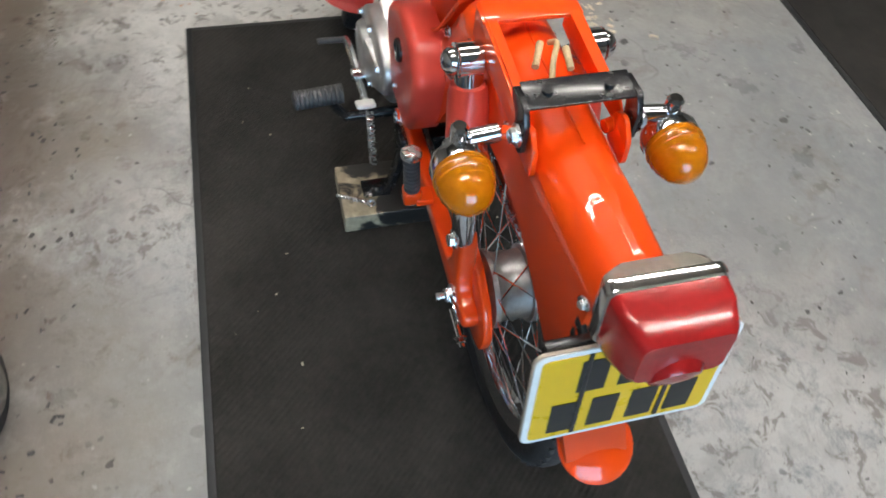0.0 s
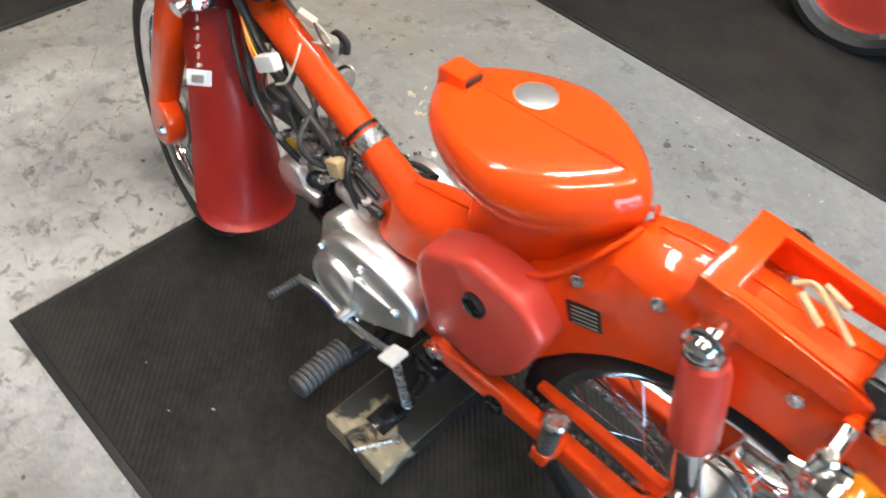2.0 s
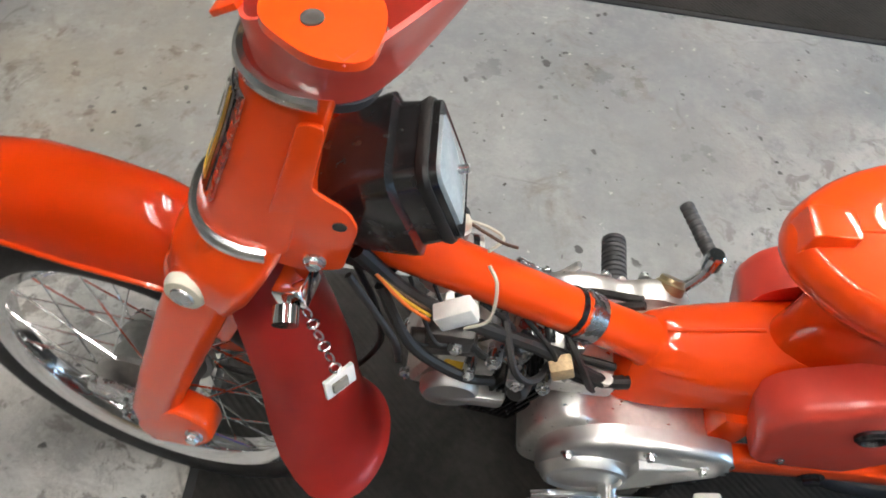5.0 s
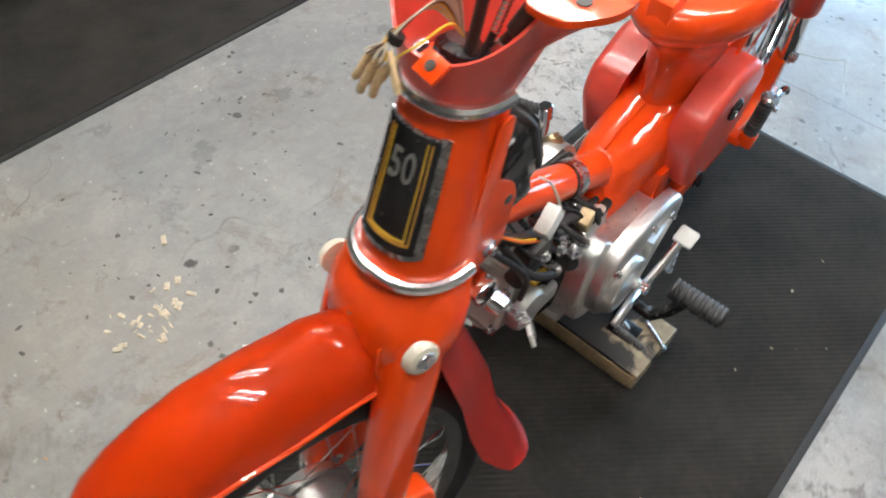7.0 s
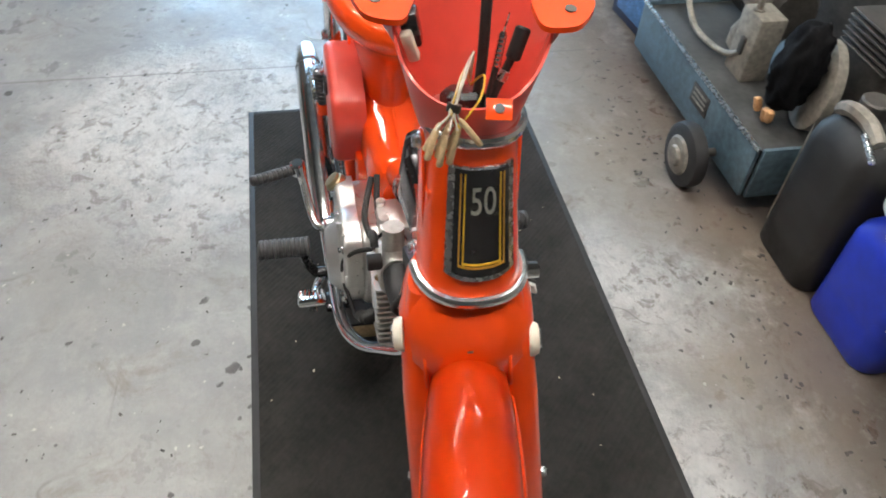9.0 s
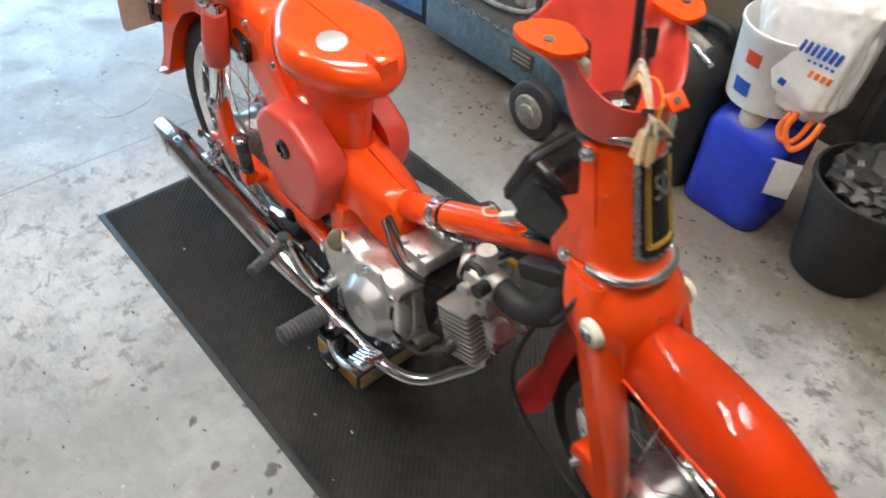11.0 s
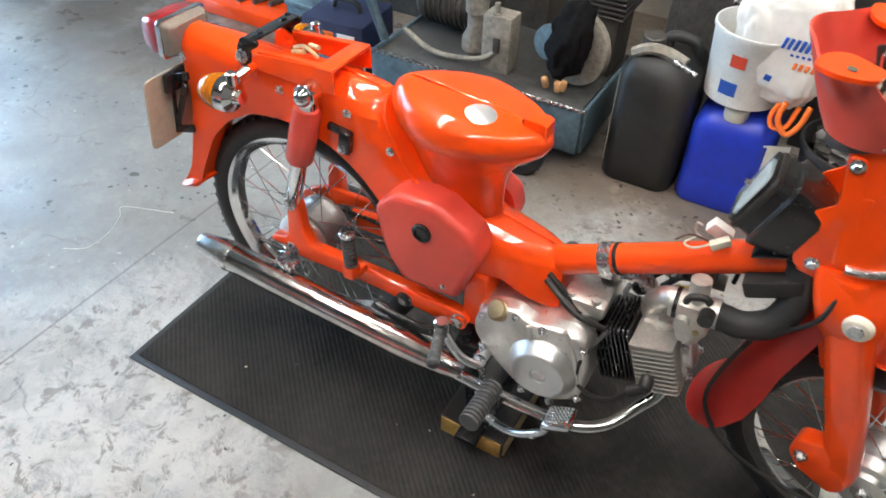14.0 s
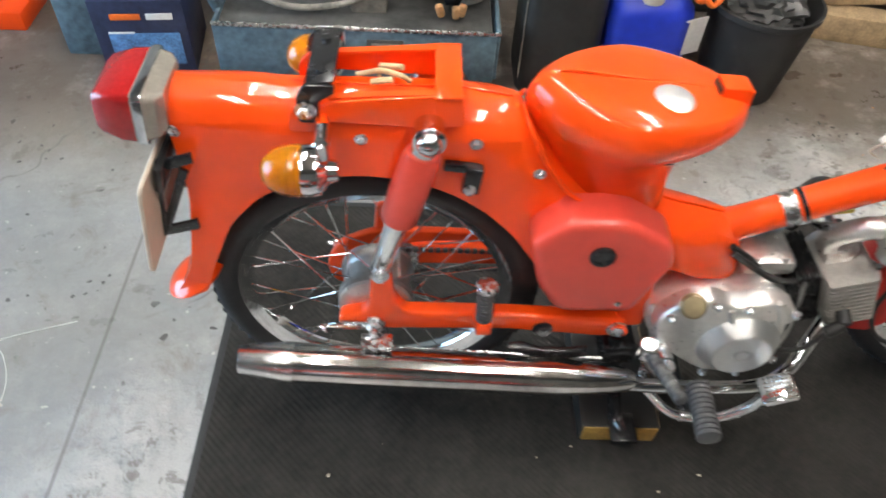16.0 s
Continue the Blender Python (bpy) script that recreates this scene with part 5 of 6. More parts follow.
part("wire", pipe([(0.822, -0.026, 0.645), (0.80, -0.03, 0.632), (0.785, -0.02, 0.63), (0.80, 0.0, 0.635)], 0.0018, 6), WIREW, lo)
part("wire", pipe([(0.822, -0.022, 0.647), (0.79, -0.01, 0.64), (0.77, -0.015, 0.626)], 0.0018, 6), WIREB, lo)

# handlebar cover: an open red shell on the steering stem
SC = ST @ Matrix.Translation((0.948, 0.014, 0.874)) @ Matrix.Rotation(radians(-7), 4, "X") @ Matrix.Translation((-0.954, 0, -0.880))
NA = 48
cowl_rows = []
for lv in range(7):
    t = lv / 6
    row = []
    for k in range(NA):
        a = 2 * math.pi * k / NA
        ca, sa = math.cos(a), math.sin(a)
        fr, bk, hw_ = 0.050 + 0.022 * t, 0.05 + 0.038 * t**0.8, 0.051 + 0.029 * t**0.9
        wing = max(0.0, 1 - abs(abs(a if a < math.pi else 2 * math.pi - a) - 1.95) / 0.5) ** 1.0
        x = 0.954 + (fr * ca if ca > 0 else bk * ca) - 0.02 * t
        y = (hw_ + (0.052 * wing * max(0, t - 0.5) / 0.5)) * sa
        top = 0.916 + 0.066 * min(1, (1 - ca) * 1.05) ** 1.2 + 0.008 * max(0, -ca) ** 1.5
        row.append(V(x, y, 0.871 + (top - 0.871) * t ** (1.0 if t < 0.8 else 1.0)))
    cowl_rows.append(row)
cw = loft(cowl_rows, True, False)
bmesh.ops.recalc_face_normals(cw, faces=cw.faces[:])
bmesh.ops.solidify(cw, geom=cw.faces[:], thickness=0.003)
cowl = part("handlebar_cover", moved(cw, SC), PLASTIC, ped, "open red plastic handlebar cover", 50)
for s in (1, -1):
    wg = bmesh.new()
    outline = rounded([(0.888, 0.128), (0.918, 0.132), (0.955, 0.112), (0.96, 0.075), (0.91, 0.065), (0.89, 0.09)], 0.014)
    va = [wg.verts.new((x, s * (y - 0.010), 0.978 - 0.10 * (x - 0.92))) for x, y in outline]
    vb = [wg.verts.new((x, s * (y - 0.010), 0.984 - 0.10 * (x - 0.92))) for x, y in outline]
    wg.faces.new(va), wg.faces.new(vb[::-1])
    for i in range(len(va)):
        wg.faces.new((va[i], va[(i + 1) % len(va)], vb[(i + 1) % len(vb)], vb[i]))
    wgp = part("cover_wing", moved(wg, SC), PAINT, cowl, "", 30)
    part("wing_hole", moved(lathe([(0.006, 0), (0.006, 0.0012), (0.001, 0.0013)], (0.926, s * 0.095, 0.9835), (0.1, 0, 1), 14), SC), DARK, cowl)
part("cover_collar", moved(lathe([(0.046, 0), (0.045, 0.008), (0.040, 0.011)], (0.957, 0, 0.862), (-0.31, 0, 0.95), 32), SC), RUBBER, cowl, "black rubber collar")
part("mount_tab", moved(box((1.006, 0.028, 0.918), (0.022, 0.026, 0.005), 0.001, rot=(0, 35, 0)), SC), PAINT, cowl)
part("tab_hole", moved(lathe([(0.005, 0), (0.005, 0.001), (0.001, 0.0012)], (1.0075, 0.028, 0.9205), (0.57, 0, 0.82), 12), SC), DARK, cowl)
part("switch_block", moved(box((0.936, -0.060, 0.962), (0.022, 0.018, 0.036), 0.003, rot=(12, 0, 0)), SC), BLACK, cowl, "black switch block")
part("cream_clip", moved(box((0.948, -0.060, 0.948), (0.012, 0.012, 0.034), 0.003, rot=(18, 10, 0)), SC), CREAM, cowl, "cream plastic clip")
part("stem_nut", moved(lathe([(0.024, 0), (0.024, 0.012), (0.018, 0.018), (0.004, 0.019)], (0.952, -0.004, 0.884), (-0.31, 0, 0.95), 8), SC), BLACK, ped, "black steering stem nut", 20)
part("control_cable", moved(pipe([(0.955, 0.010, 0.885), (0.947, 0.012, 0.94), (0.93, 0.012, 1.03), (0.88, 0.02, 1.08)], 0.0055, 10), SC), BLACKP, ped, "black control cable")
part("control_cable", moved(pipe([(0.955, 0.020, 0.885), (0.948, 0.024, 0.91), (0.943, 0.027, 0.928)], 0.0035, 8), SC), BLACKP, ped)
adj = part("cable_adjuster", moved(ribbed((0.943, 0.027, 0.926), (0.935, 0.031, 0.958), 0.0045, 7), SC), CHROME, ped, "knurled metal cable adjuster")
part("bare_cable", moved(rod((0.935, 0.031, 0.958), (0.929, 0.036, 0.978), 0.001, 0.0008, seg=6), SC), STEEL, adj)
part("control_cable", moved(pipe([(0.955, 0.022, 0.885), (0.945, 0.034, 0.915), (0.934, 0.046, 0.942)], 0.0045, 8), SC), BLACKP, ped)
plug = part("cable_plug", moved(rod((0.938, 0.043, 0.932), (0.926, 0.052, 0.962), 0.008, seg=12, bevel=0.002), SC), BLACKP, ped, "black cable plug")
part("plug_collar", moved(rod((0.946, 0.033, 0.912), (0.942, 0.037, 0.922), 0.0055, seg=12), SC), STEEL, plug)
# front wiring tails: thin looped wires ending in aged sleeves
for k in range(11):
    m = (WIREW, WIREY, WIREW, WIREW, WIREB, WIREW, WIREY, WIREW, WIREB, WIREW, WIREW)[k]
    f = (k * 7 % 11) / 10
    part("wire", pipe([(0.958, 0.004, 0.905), (0.970 + 0.012 * f, 0.002 - 0.012 * f, 0.935 + 0.014 * (1 - f)), (0.994 + 0.010 * f, -0.010 - 0.012 * f, 0.940 - 0.016 * f), (1.012 + 0.006 * f, -0.022 - 0.008 * f, 0.918 - 0.006 * f), (1.020 + 0.004 * (k % 3), -0.018 - 0.0026 * k, 0.900)], 0.00105, 6), m, lo)
part("wire", pipe([(0.958, 0.004, 0.905), (0.985, 0.010, 0.932), (1.008, 0.002, 0.922), (1.018, -0.014, 0.905)], 0.0011, 6), WIREY, lo)
part("tape_band", lathe([(0.007, -0.004), (0.0075, 0), (0.007, 0.004)], (1.010, -0.024, 0.914), (0.3, -0.25, -0.8), 12), BLACKP, lo)
for k in range(8):
    p = V(1.016 + 0.005 * (k % 3), -0.016 - 0.0036 * k, 0.902 - 0.004 * (k % 3))
    part("wire_sleeve", lathe([(0.0016, 0), (0.0030, 0.005), (0.0036, 0.024), (0.0036, 0.030), (0.0024, 0.032)], p, (0.12 + 0.1 * (k % 2), -0.42 + 0.12 * (k % 3), -0.8), 10), BEIGE, lo, "aged clear wire sleeve")
part("wire_sleeve", lathe([(0.0016, 0), (0.003, 0.006), (0.0034, 0.030), (0.0024, 0.034)], (1.020, -0.020, 0.908), (0.35, 0.62, -0.75), 10), BEIGE, lo)

# ---- front fork, mudguards ----
def leg(s):
    rings = []
    for z, x, hx, hy in ((0.685, 1.012, 0.024, 0.024), (0.62, 1.036, 0.034, 0.026), (0.55, 1.058, 0.034, 0.025), (0.42, 1.098, 0.031, 0.023), (0.33, 1.124, 0.028, 0.022), (0.295, 1.13, 0.022, 0.018)):
        y = s * float(np.interp(z, [0.3, 0.6, 0.69], [0.07, 0.056, 0.04]))
        rings.append(rrect((x, y, z), (1, 0, 0), (0, 1, 0), hx, hy, min(hx, hy) * 0.75, 4))
    return loft(rings)


sided("fork_leg", leg, PAINT, "pressed red fork leg", turn=ST)
for s in (1, -1):
    part("fork_cap", moved(lathe([(0.021, 0), (0.021, 0.005), (0.018, 0.011), (0.012, 0.0125), (0.003, 0.013)], (1.049, s * 0.074, 0.622 - s * 0.010), (0, s, 0), 28), ST), CREAM, ped, "round cream plastic cap")
    part("cap_centre", moved(lathe([(0.012, 0.012), (0.011, 0.0145), (0.002, 0.015)], (1.049, s * 0.074, 0.622 - s * 0.010), (0, s, 0), 20), ST), STEEL, ped)
    lk = slab(rounded([(1.05, 0.35), (1.045, 0.31), (1.07, 0.275), (1.13, 0.255), (1.15, 0.285), (1.13, 0.33), (1.09, 0.365)], 0.014), s * 0.072 - 0.018, s * 0.072 + 0.018, 0.006)
    lp = part("fork_knuckle", moved(lk, ST), PAINT, ped, "red fork end")
    part("knuckle_bolt", moved(bolt((1.067, s * 0.09, 0.318), (0, s, 0), 0.008, 0.010), ST), STEEL, lp)
    part("leading_link", moved(merge(slab(rounded([(1.10, 0.292), (1.13, 0.305), (1.225, 0.302), (1.235, 0.275), (1.21, 0.262), (1.13, 0.27)], 0.01), s * 0.055 - 0.005, s * 0.055 + 0.005, 0.002), bolt((FC.x, s * 0.06, FC.z), (0, s, 0), 0.012, 0.010), rod((FC.x, s * 0.05, FC.z), (FC.x, s * 0.077, FC.z), 0.006)), ST), STEEL, ped, "steel leading link")
part("fork_yoke", moved(loft([head_ring(c, f, b, w, z) for z, c, f, b, w in ((0.690, 0.992, 0.056, 0.03, 0.058), (0.672, 1.0, 0.064, 0.034, 0.070), (0.645, 1.012, 0.070, 0.036, 0.080), (0.61, 1.026, 0.066, 0.036, 0.083), (0.575, 1.04, 0.045, 0.03, 0.074))]), ST), PAINT, ped, "red fork crown", 50)
part("front_plate", moved(lathe([(0.067, 0), (0.066, 0.01), (0.058, 0.02), (0.045, 0.022), (0.04, 0.03), (0.016, 0.033)], FC + V(0, -0.03, 0), (0, -1, 0), 40), ST), POLISH, ped, "cast front brake plate")
part("cable_stop", moved(box(FC + V(-0.05, -0.06, 0.0), (0.03, 0.02, 0.02), 0.004), ST), STEEL, ped)
part("front_brake_arm", moved(merge(rod(FC + V(0.02, -0.062, -0.01), FC + V(0.095, -0.066, -0.085), 0.006), bolt(FC + V(0.095, -0.066, -0.085), (0, -1, 0), 0.01, 0.016)), ST), STEEL, ped)
part("front_cable", moved(merge(pipe([(0.965, -0.035, 0.66), (0.935, -0.07, 0.53), (0.905, -0.09, 0.42), (0.90, -0.098, 0.32), (0.96, -0.09, 0.22), (1.08, -0.075, 0.18), (1.27, -0.068, 0.192)], 0.0042, 8, 8), pipe([(0.965, -0.03, 0.66), (0.96, -0.07, 0.56), (1.00, -0.09, 0.62), (1.01, -0.07, 0.66)], 0.004, 8)), ST), BLACKP, ped, "black brake cables")

# front mudguard: from the fork crown, forward over the wheel
spine = [(1.03, 0.600, 0.044, 0.07), (1.07, 0.622, 0.048, 0.074), (1.125, 0.637, 0.053, 0.08), (1.19, 0.637, 0.056, 0.08), (1.255, 0.633, 0.056, 0.076), (1.302, 0.620, 0.054, 0.07), (1.34, 0.604, 0.050, 0.06), (1.369, 0.587, 0.043, 0.046), (1.387, 0.572, 0.031, 0.03), (1.394, 0.563, 0.015, 0.014)]
rows_ = []
for i, (x, z, w, d) in enumerate(spine):
    row = []
    for k in range(17):
        a = math.pi * k / 16
        row.append(V(x, -w * math.cos(a), z - d * (1 - math.sin(a) ** 0.8)))
    rows_.append(row)
fm_ = loft(rows_, False, False)
bmesh.ops.solidify(fm_, geom=fm_.faces[:], thickness=0.0025)
fend = part("front_mudguard", moved(fm_, ST), PAINT, ped, "glossy red front mudguard", 60)
part("guard_lip", moved(merge(*[pipe([r[e] for r in rows_], 0.0035, 8, 2) for e in (0, 16)]), ST), PAINT, fend)
part("guard_bolt", moved(bolt((1.077, 0.004, 0.636), (0.75, 0, 0.66), 0.006, 0.006), ST), STEEL, fend)
for s in (1, -1):
    part("guard_skirt", moved(slab(rounded([(1.0, 0.615), (1.08, 0.625), (1.09, 0.59), (1.07, 0.50), (1.03, 0.49), (1.005, 0.56)], 0.012), s * 0.05 - 0.002, s * 0.05 + 0.002, 0.001), ST), PAINT, fend)

# inner guard behind the wheel
rows_ = []
for i, (x, z, w, d) in enumerate([(0.998, 0.64, 0.045, 0.045), (0.968, 0.58, 0.055, 0.058), (0.935, 0.50, 0.062, 0.072), (0.908, 0.42, 0.068, 0.080), (0.894, 0.345, 0.072, 0.084), (0.878, 0.285, 0.079, 0.085), (0.861, 0.250, 0.087, 0.080), (0.846, 0.228, 0.092, 0.074)]):
    row = []
    for k in range(17):
        a = math.pi * k / 16
        row.append(V(x + d * (1 - math.sin(a) ** 0.75), -w * math.cos(a), z + 0.25 * d * (1 - math.sin(a) ** 0.75)))
    rows_.append(row)
ig = loft(rows_, False, False)
bmesh.ops.solidify(ig, geom=ig.faces[:], thickness=0.0025)
igp = part("inner_mudguard", moved(ig, ST), CRIMSON, ped, "satin red plastic inner mudguard", 60)
part("key_tag", moved(box((0.899, 0.080, 0.540), (0.005, 0.036, 0.024), 0.001, rot=(0, 16, -30)), ST), WHITEP, igp, "white label on a key chain")
part("tag_print", moved(box((0.8965, 0.0835, 0.5405), (0.003, 0.018, 0.012), 0.0005, rot=(0, 16, -30)), ST), GREYM, igp)
for k in range(7):
    part("chain_link", moved(lathe([(0.005, -0.0012), (0.0065, 0), (0.005, 0.0012), (0.0038, 0), (0.005, -0.0012)], (0.905 + 0.007 * k, 0.078 - 0.003 * k, 0.558 + 0.011 * k), (0.3, 1 if k % 2 else 0, 0.2 if k % 2 else 1), 14, False), ST), STEEL, igp)
part("ignition_lock", moved(merge(box((0.955, 0.05, 0.632), (0.03, 0.04, 0.025), 0.004, rot=(0, 20, 0)), rod((0.955, 0.075, 0.63), (0.95, 0.09, 0.625), 0.012)), ST), CHROME, igp)

# ---- things round the moped ----
wb = thing("wooden_block", (0.495, 0.03, 0.0), "oil-blackened wooden block under the centre stand", "wood block")
part("block", box((0.512, 0.034, 0.0335), (0.148, 0.318, 0.049), 0.003), GREASY, wb, "", 20)
part("sawn_end", box((0.512, -0.1263, 0.0335), (0.140, 0.003, 0.045), 0.0005), YWOOD, wb, "yellow painted end")
part("front_edge", box((0.5872, 0.034, 0.031), (0.003, 0.305, 0.04), 0.0005), WOOD, wb)
part("spanner", merge(rod((0.47, 0.14, 0.062), (0.5, 0.20, 0.062), 0.004), lathe([(0.006, -0.003), (0.01, 0), (0.006, 0.003), (0.004, 0), (0.006, -0.003)], (0.466, 0.132, 0.062), (0, 0, 1), 16, False)), STEEL, wb)


def jerry_can(name, c, size, m, label, cap_m, cap_at=(-0.22, -0.1, 0.99)):
    """A moulded can: body, shoulders, grip and cap."""
    x, y = c
    lx, ly, h = size
    t = thing(name, (x, y, 0), label, "jerrycan")
    lv = ((0, 0.94), (0.012, 1.0), (h * 0.3, 1.0), (h * 0.34, 0.985), (h * 0.38, 1.0), (h * 0.8, 1.0), (h * 0.88, 0.95), (h * 0.95, 0.80), (h, 0.6))
    part("body", loft([rrect((x, y, z), (1, 0, 0), (0, 1, 0), lx / 2 * k, ly / 2 * k, min(lx, ly) * 0.22 * k, 5) for z, k in lv]), m, t, "", 45)
    part("grip", pipe([(x - lx * 0.05, y, h * 0.97), (x - lx * 0.05, y, h * 1.06), (x + lx * 0.12, y, h * 1.08), (x + lx * 0.3, y, h * 1.05), (x + lx * 0.34, y, h * 0.93)], 0.016, 12), m, t)
    part("cap", lathe([(0.032, 0), (0.034, 0.004), (0.034, 0.032), (0.03, 0.036), (0.004, 0.036)], (x + lx * cap_at[0], y + ly * cap_at[1], h * cap_at[2]), (0, 0, 1), 24), cap_m, t, "screw cap")
    return t


drum = jerry_can("black_drum", (0.497, 1.088), (0.225, 0.24, 0.42), BLACKP, "dusty black plastic drum beside the trolley", DARK)
part("rag", pipe([(0.41, 1.02, 0.405), (0.45, 1.01, 0.432), (0.50, 1.02, 0.428), (0.56, 1.01, 0.415)], 0.018, 8), GREYM, drum, "dirty rag")
part("side_seam", box((0.389, 0.99, 0.2), (0.003, 0.004, 0.3)), GREYM, drum)
part("nozzle", rod((0.53, 0.99, 0.425), (0.60, 0.97, 0.41), 0.007), STEEL, drum, "small metal nozzle")
can = jerry_can("blue_jerrycan", (0.738, 1.085), (0.235, 0.21, 0.31), BLUEP, "bright blue plastic jerrycan", CREAM, (-0.05, -0.30, 0.94))
part("paper_label", box((0.858, 1.0, 0.20), (0.075, 0.003, 0.11), 0.0005, rot=(0, 0, 24)), WHITEP, can, "torn white paper label")

# white bucket on the can, with a carrier bag stuffed in
bc = V(0.715, 1.08, 0.338)
bk = thing("white_bucket", bc, "white plastic bucket standing on the blue jerrycan", "bucket")
part("pail", lathe([(0.098, 0), (0.102, 0.002), (0.118, 0.19), (0.122, 0.195), (0.122, 0.205), (0.117, 0.206), (0.114, 0.19), (0.098, 0.006), (0.003, 0.005)], bc, (0, 0, 1), 44), WHITEP, bk, "", 40)
for a, z0, z1, w, m in ((-1.85, 0.035, 0.075, 0.05, INKBLUE), (-1.75, 0.12, 0.155, 0.04, INKRED), (-1.0, 0.085, 0.12, 0.03, INKBLUE)):
    bm = bmesh.new()
    quad = []
    for off in (0.0008, 0.0002):
        for zz in (z0, z1):
            for k in range(5):
                aa = a + (k - 2) * w / 0.108 / 4
                r = 0.102 + 0.016 * zz / 0.19 + off
                quad.append(bm.verts.new(bc + V(r * math.cos(aa), r * math.sin(aa), zz)))
    for k in range(4):
        bm.faces.new((quad[k], quad[k + 1], quad[k + 6], quad[k + 5]))
    part("print_patch", bm, m, bk)
bag_c = V(0.79, 1.055, 0.493)
bagt = thing("carrier_bag", bag_c - V(0, 0, 0.12), "crumpled white carrier bag with blue and orange print", "carrier bag")
bg = bmesh.new()
bmesh.ops.create_icosphere(bg, subdivisions=5, radius=1)
for v in bg.verts:
    p = v.co.copy()
    q = V(*[math.copysign(abs(c) ** 0.62, c) for c in p])
    fold = abs(noise.noise(V(p.x * 3.2 + p.z * 1.6, p.y * 3, p.z * 1.2))) * 0.16 + abs(noise.noise(p * 5.5)) * 0.07 + noise.noise(p * 1.5) * 0.14
    sag = 1.0 + 0.10 * p.z
    v.co = bag_c + V(q.x * 0.125 * (1 + fold) * sag, q.y * 0.078 * (1 + fold), q.z * 0.150 * (1 + 0.5 * fold) + 0.03 + 0.02 * p.x * p.z)
bag_skin = [v.co.copy() for v in bg.verts]
part("bag", bg, BAG, bagt, "", 80)


for (x0, z0, w, h, m, nb) in ((0.83, 0.553, 0.10, 0.03, INKBLUE, 7), (0.85, 0.498, 0.06, 0.018, ORANGE, 4), (0.725, 0.493, 0.022, 0.02, INKBLUE, 1), (0.775, 0.453, 0.03, 0.016, INKBLUE, 1), (0.84, 0.525, 0.07, 0.006, INKBLUE, 5)):
    for k in range(nb):
        xx = x0 + (k - (nb - 1) / 2) * w / nb
        yy = min(c.y for c in bag_skin if abs(c.x - xx) < 0.014 and abs(c.z - z0) < 0.014) + 0.003
        part("print_bar", box((xx, yy, z0), (w / nb * 0.6, 0.010, h), 0.001, rot=(0, 12, 0)), m, bagt)
part("bag_handle", merge(pipe([(0.825, 0.975, 0.393), (0.815, 0.965, 0.353), (0.830, 0.960, 0.328), (0.860, 0.965, 0.338), (0.875, 0.980, 0.393)], 0.007, 8), pipe([(0.840, 0.970, 0.403), (0.835, 0.955, 0.358), (0.865, 0.950, 0.323), (0.890, 0.960, 0.353), (0.900, 0.975, 0.403)], 0.008, 8)), ORANGE, bagt, "orange plastic handle")

# black bucket, planks, bottles, clutter along the wall
tub = thing("black_bucket", (1.06, 1.07, 0), "large black rubber bucket", "bucket")
part("pail", lathe([(0.105, 0), (0.115, 0.004), (0.15, 0.265), (0.158, 0.27), (0.158, 0.285), (0.15, 0.286), (0.143, 0.27), (0.108, 0.012), (0.003, 0.011)], (1.06, 1.07, 0), (0, 0, 1), 48), BLACKP, tub, "", 40)
sh = bmesh.new()
bmesh.ops.create_icosphere(sh, subdivisions=4, radius=1)
for v in sh.verts:
    p = v.co.copy()
    n = abs(noise.noise(p * 2.6)) * 0.5 + abs(noise.noise(p * 6)) * 0.22
    v.co = V(1.06, 1.09, 0.262) + V(p.x * 0.10 * (1 + n), p.y * 0.095 * (1 + n), p.z * 0.06 * (1 + 1.2 * n))
part("plastic_sheet", sh, CRUMPLE, tub, "crumpled grey plastic", 25)


def plank(x, y, z, lx, ly, lz, rz, label):
    solid("plank", box((x, y, z), (lx, ly, lz), 0.004, rot=(0, 0, rz)), WOOD, label, "plank", group="planks")


plank(1.52, 1.36, 0.045, 0.52, 0.09, 0.09, -12, "rough sawn timber on the floor")
plank(1.60, 1.55, 0.11, 0.7, 0.3, 0.03, 4, "wide pale board behind the timber")


def bottle(x, y, h, r, m, label, z=0.0):
    t = thing("bottle", (x, y, z), label, "bottle", "bottles by the wall")
    part("body", lathe([(r * 0.92, 0), (r, 0.005), (r, h * 0.62), (r * 0.8, h * 0.74), (r * 0.36, h * 0.84), (r * 0.36, h * 0.9)], (x, y, z), (0, 0, 1), 24), m, t)
    part("cap", rod((x, y, z + h * 0.88), (x, y, z + h), r * 0.42, bevel=0.003), WHITEP, t)


bottle(1.30, 1.42, 0.30, 0.045, GREENB, "green plastic oil bottle by the wall")
bottle(1.50, 1.72, 0.34, 0.055, BLACKP, "black oil bottle with a pale cap", 0.125)
bottle(1.66, 1.60, 0.28, 0.05, YELLOW, "yellow plastic oil bottle on a board", 0.125)
bottle(1.80, 1.50, 0.22, 0.05, WHITEP, "white plastic bottle on a board", 0.125)
bottle(1.42, 1.66, 0.30, 0.06, DARK, "dark can of oil on a board", 0.125)

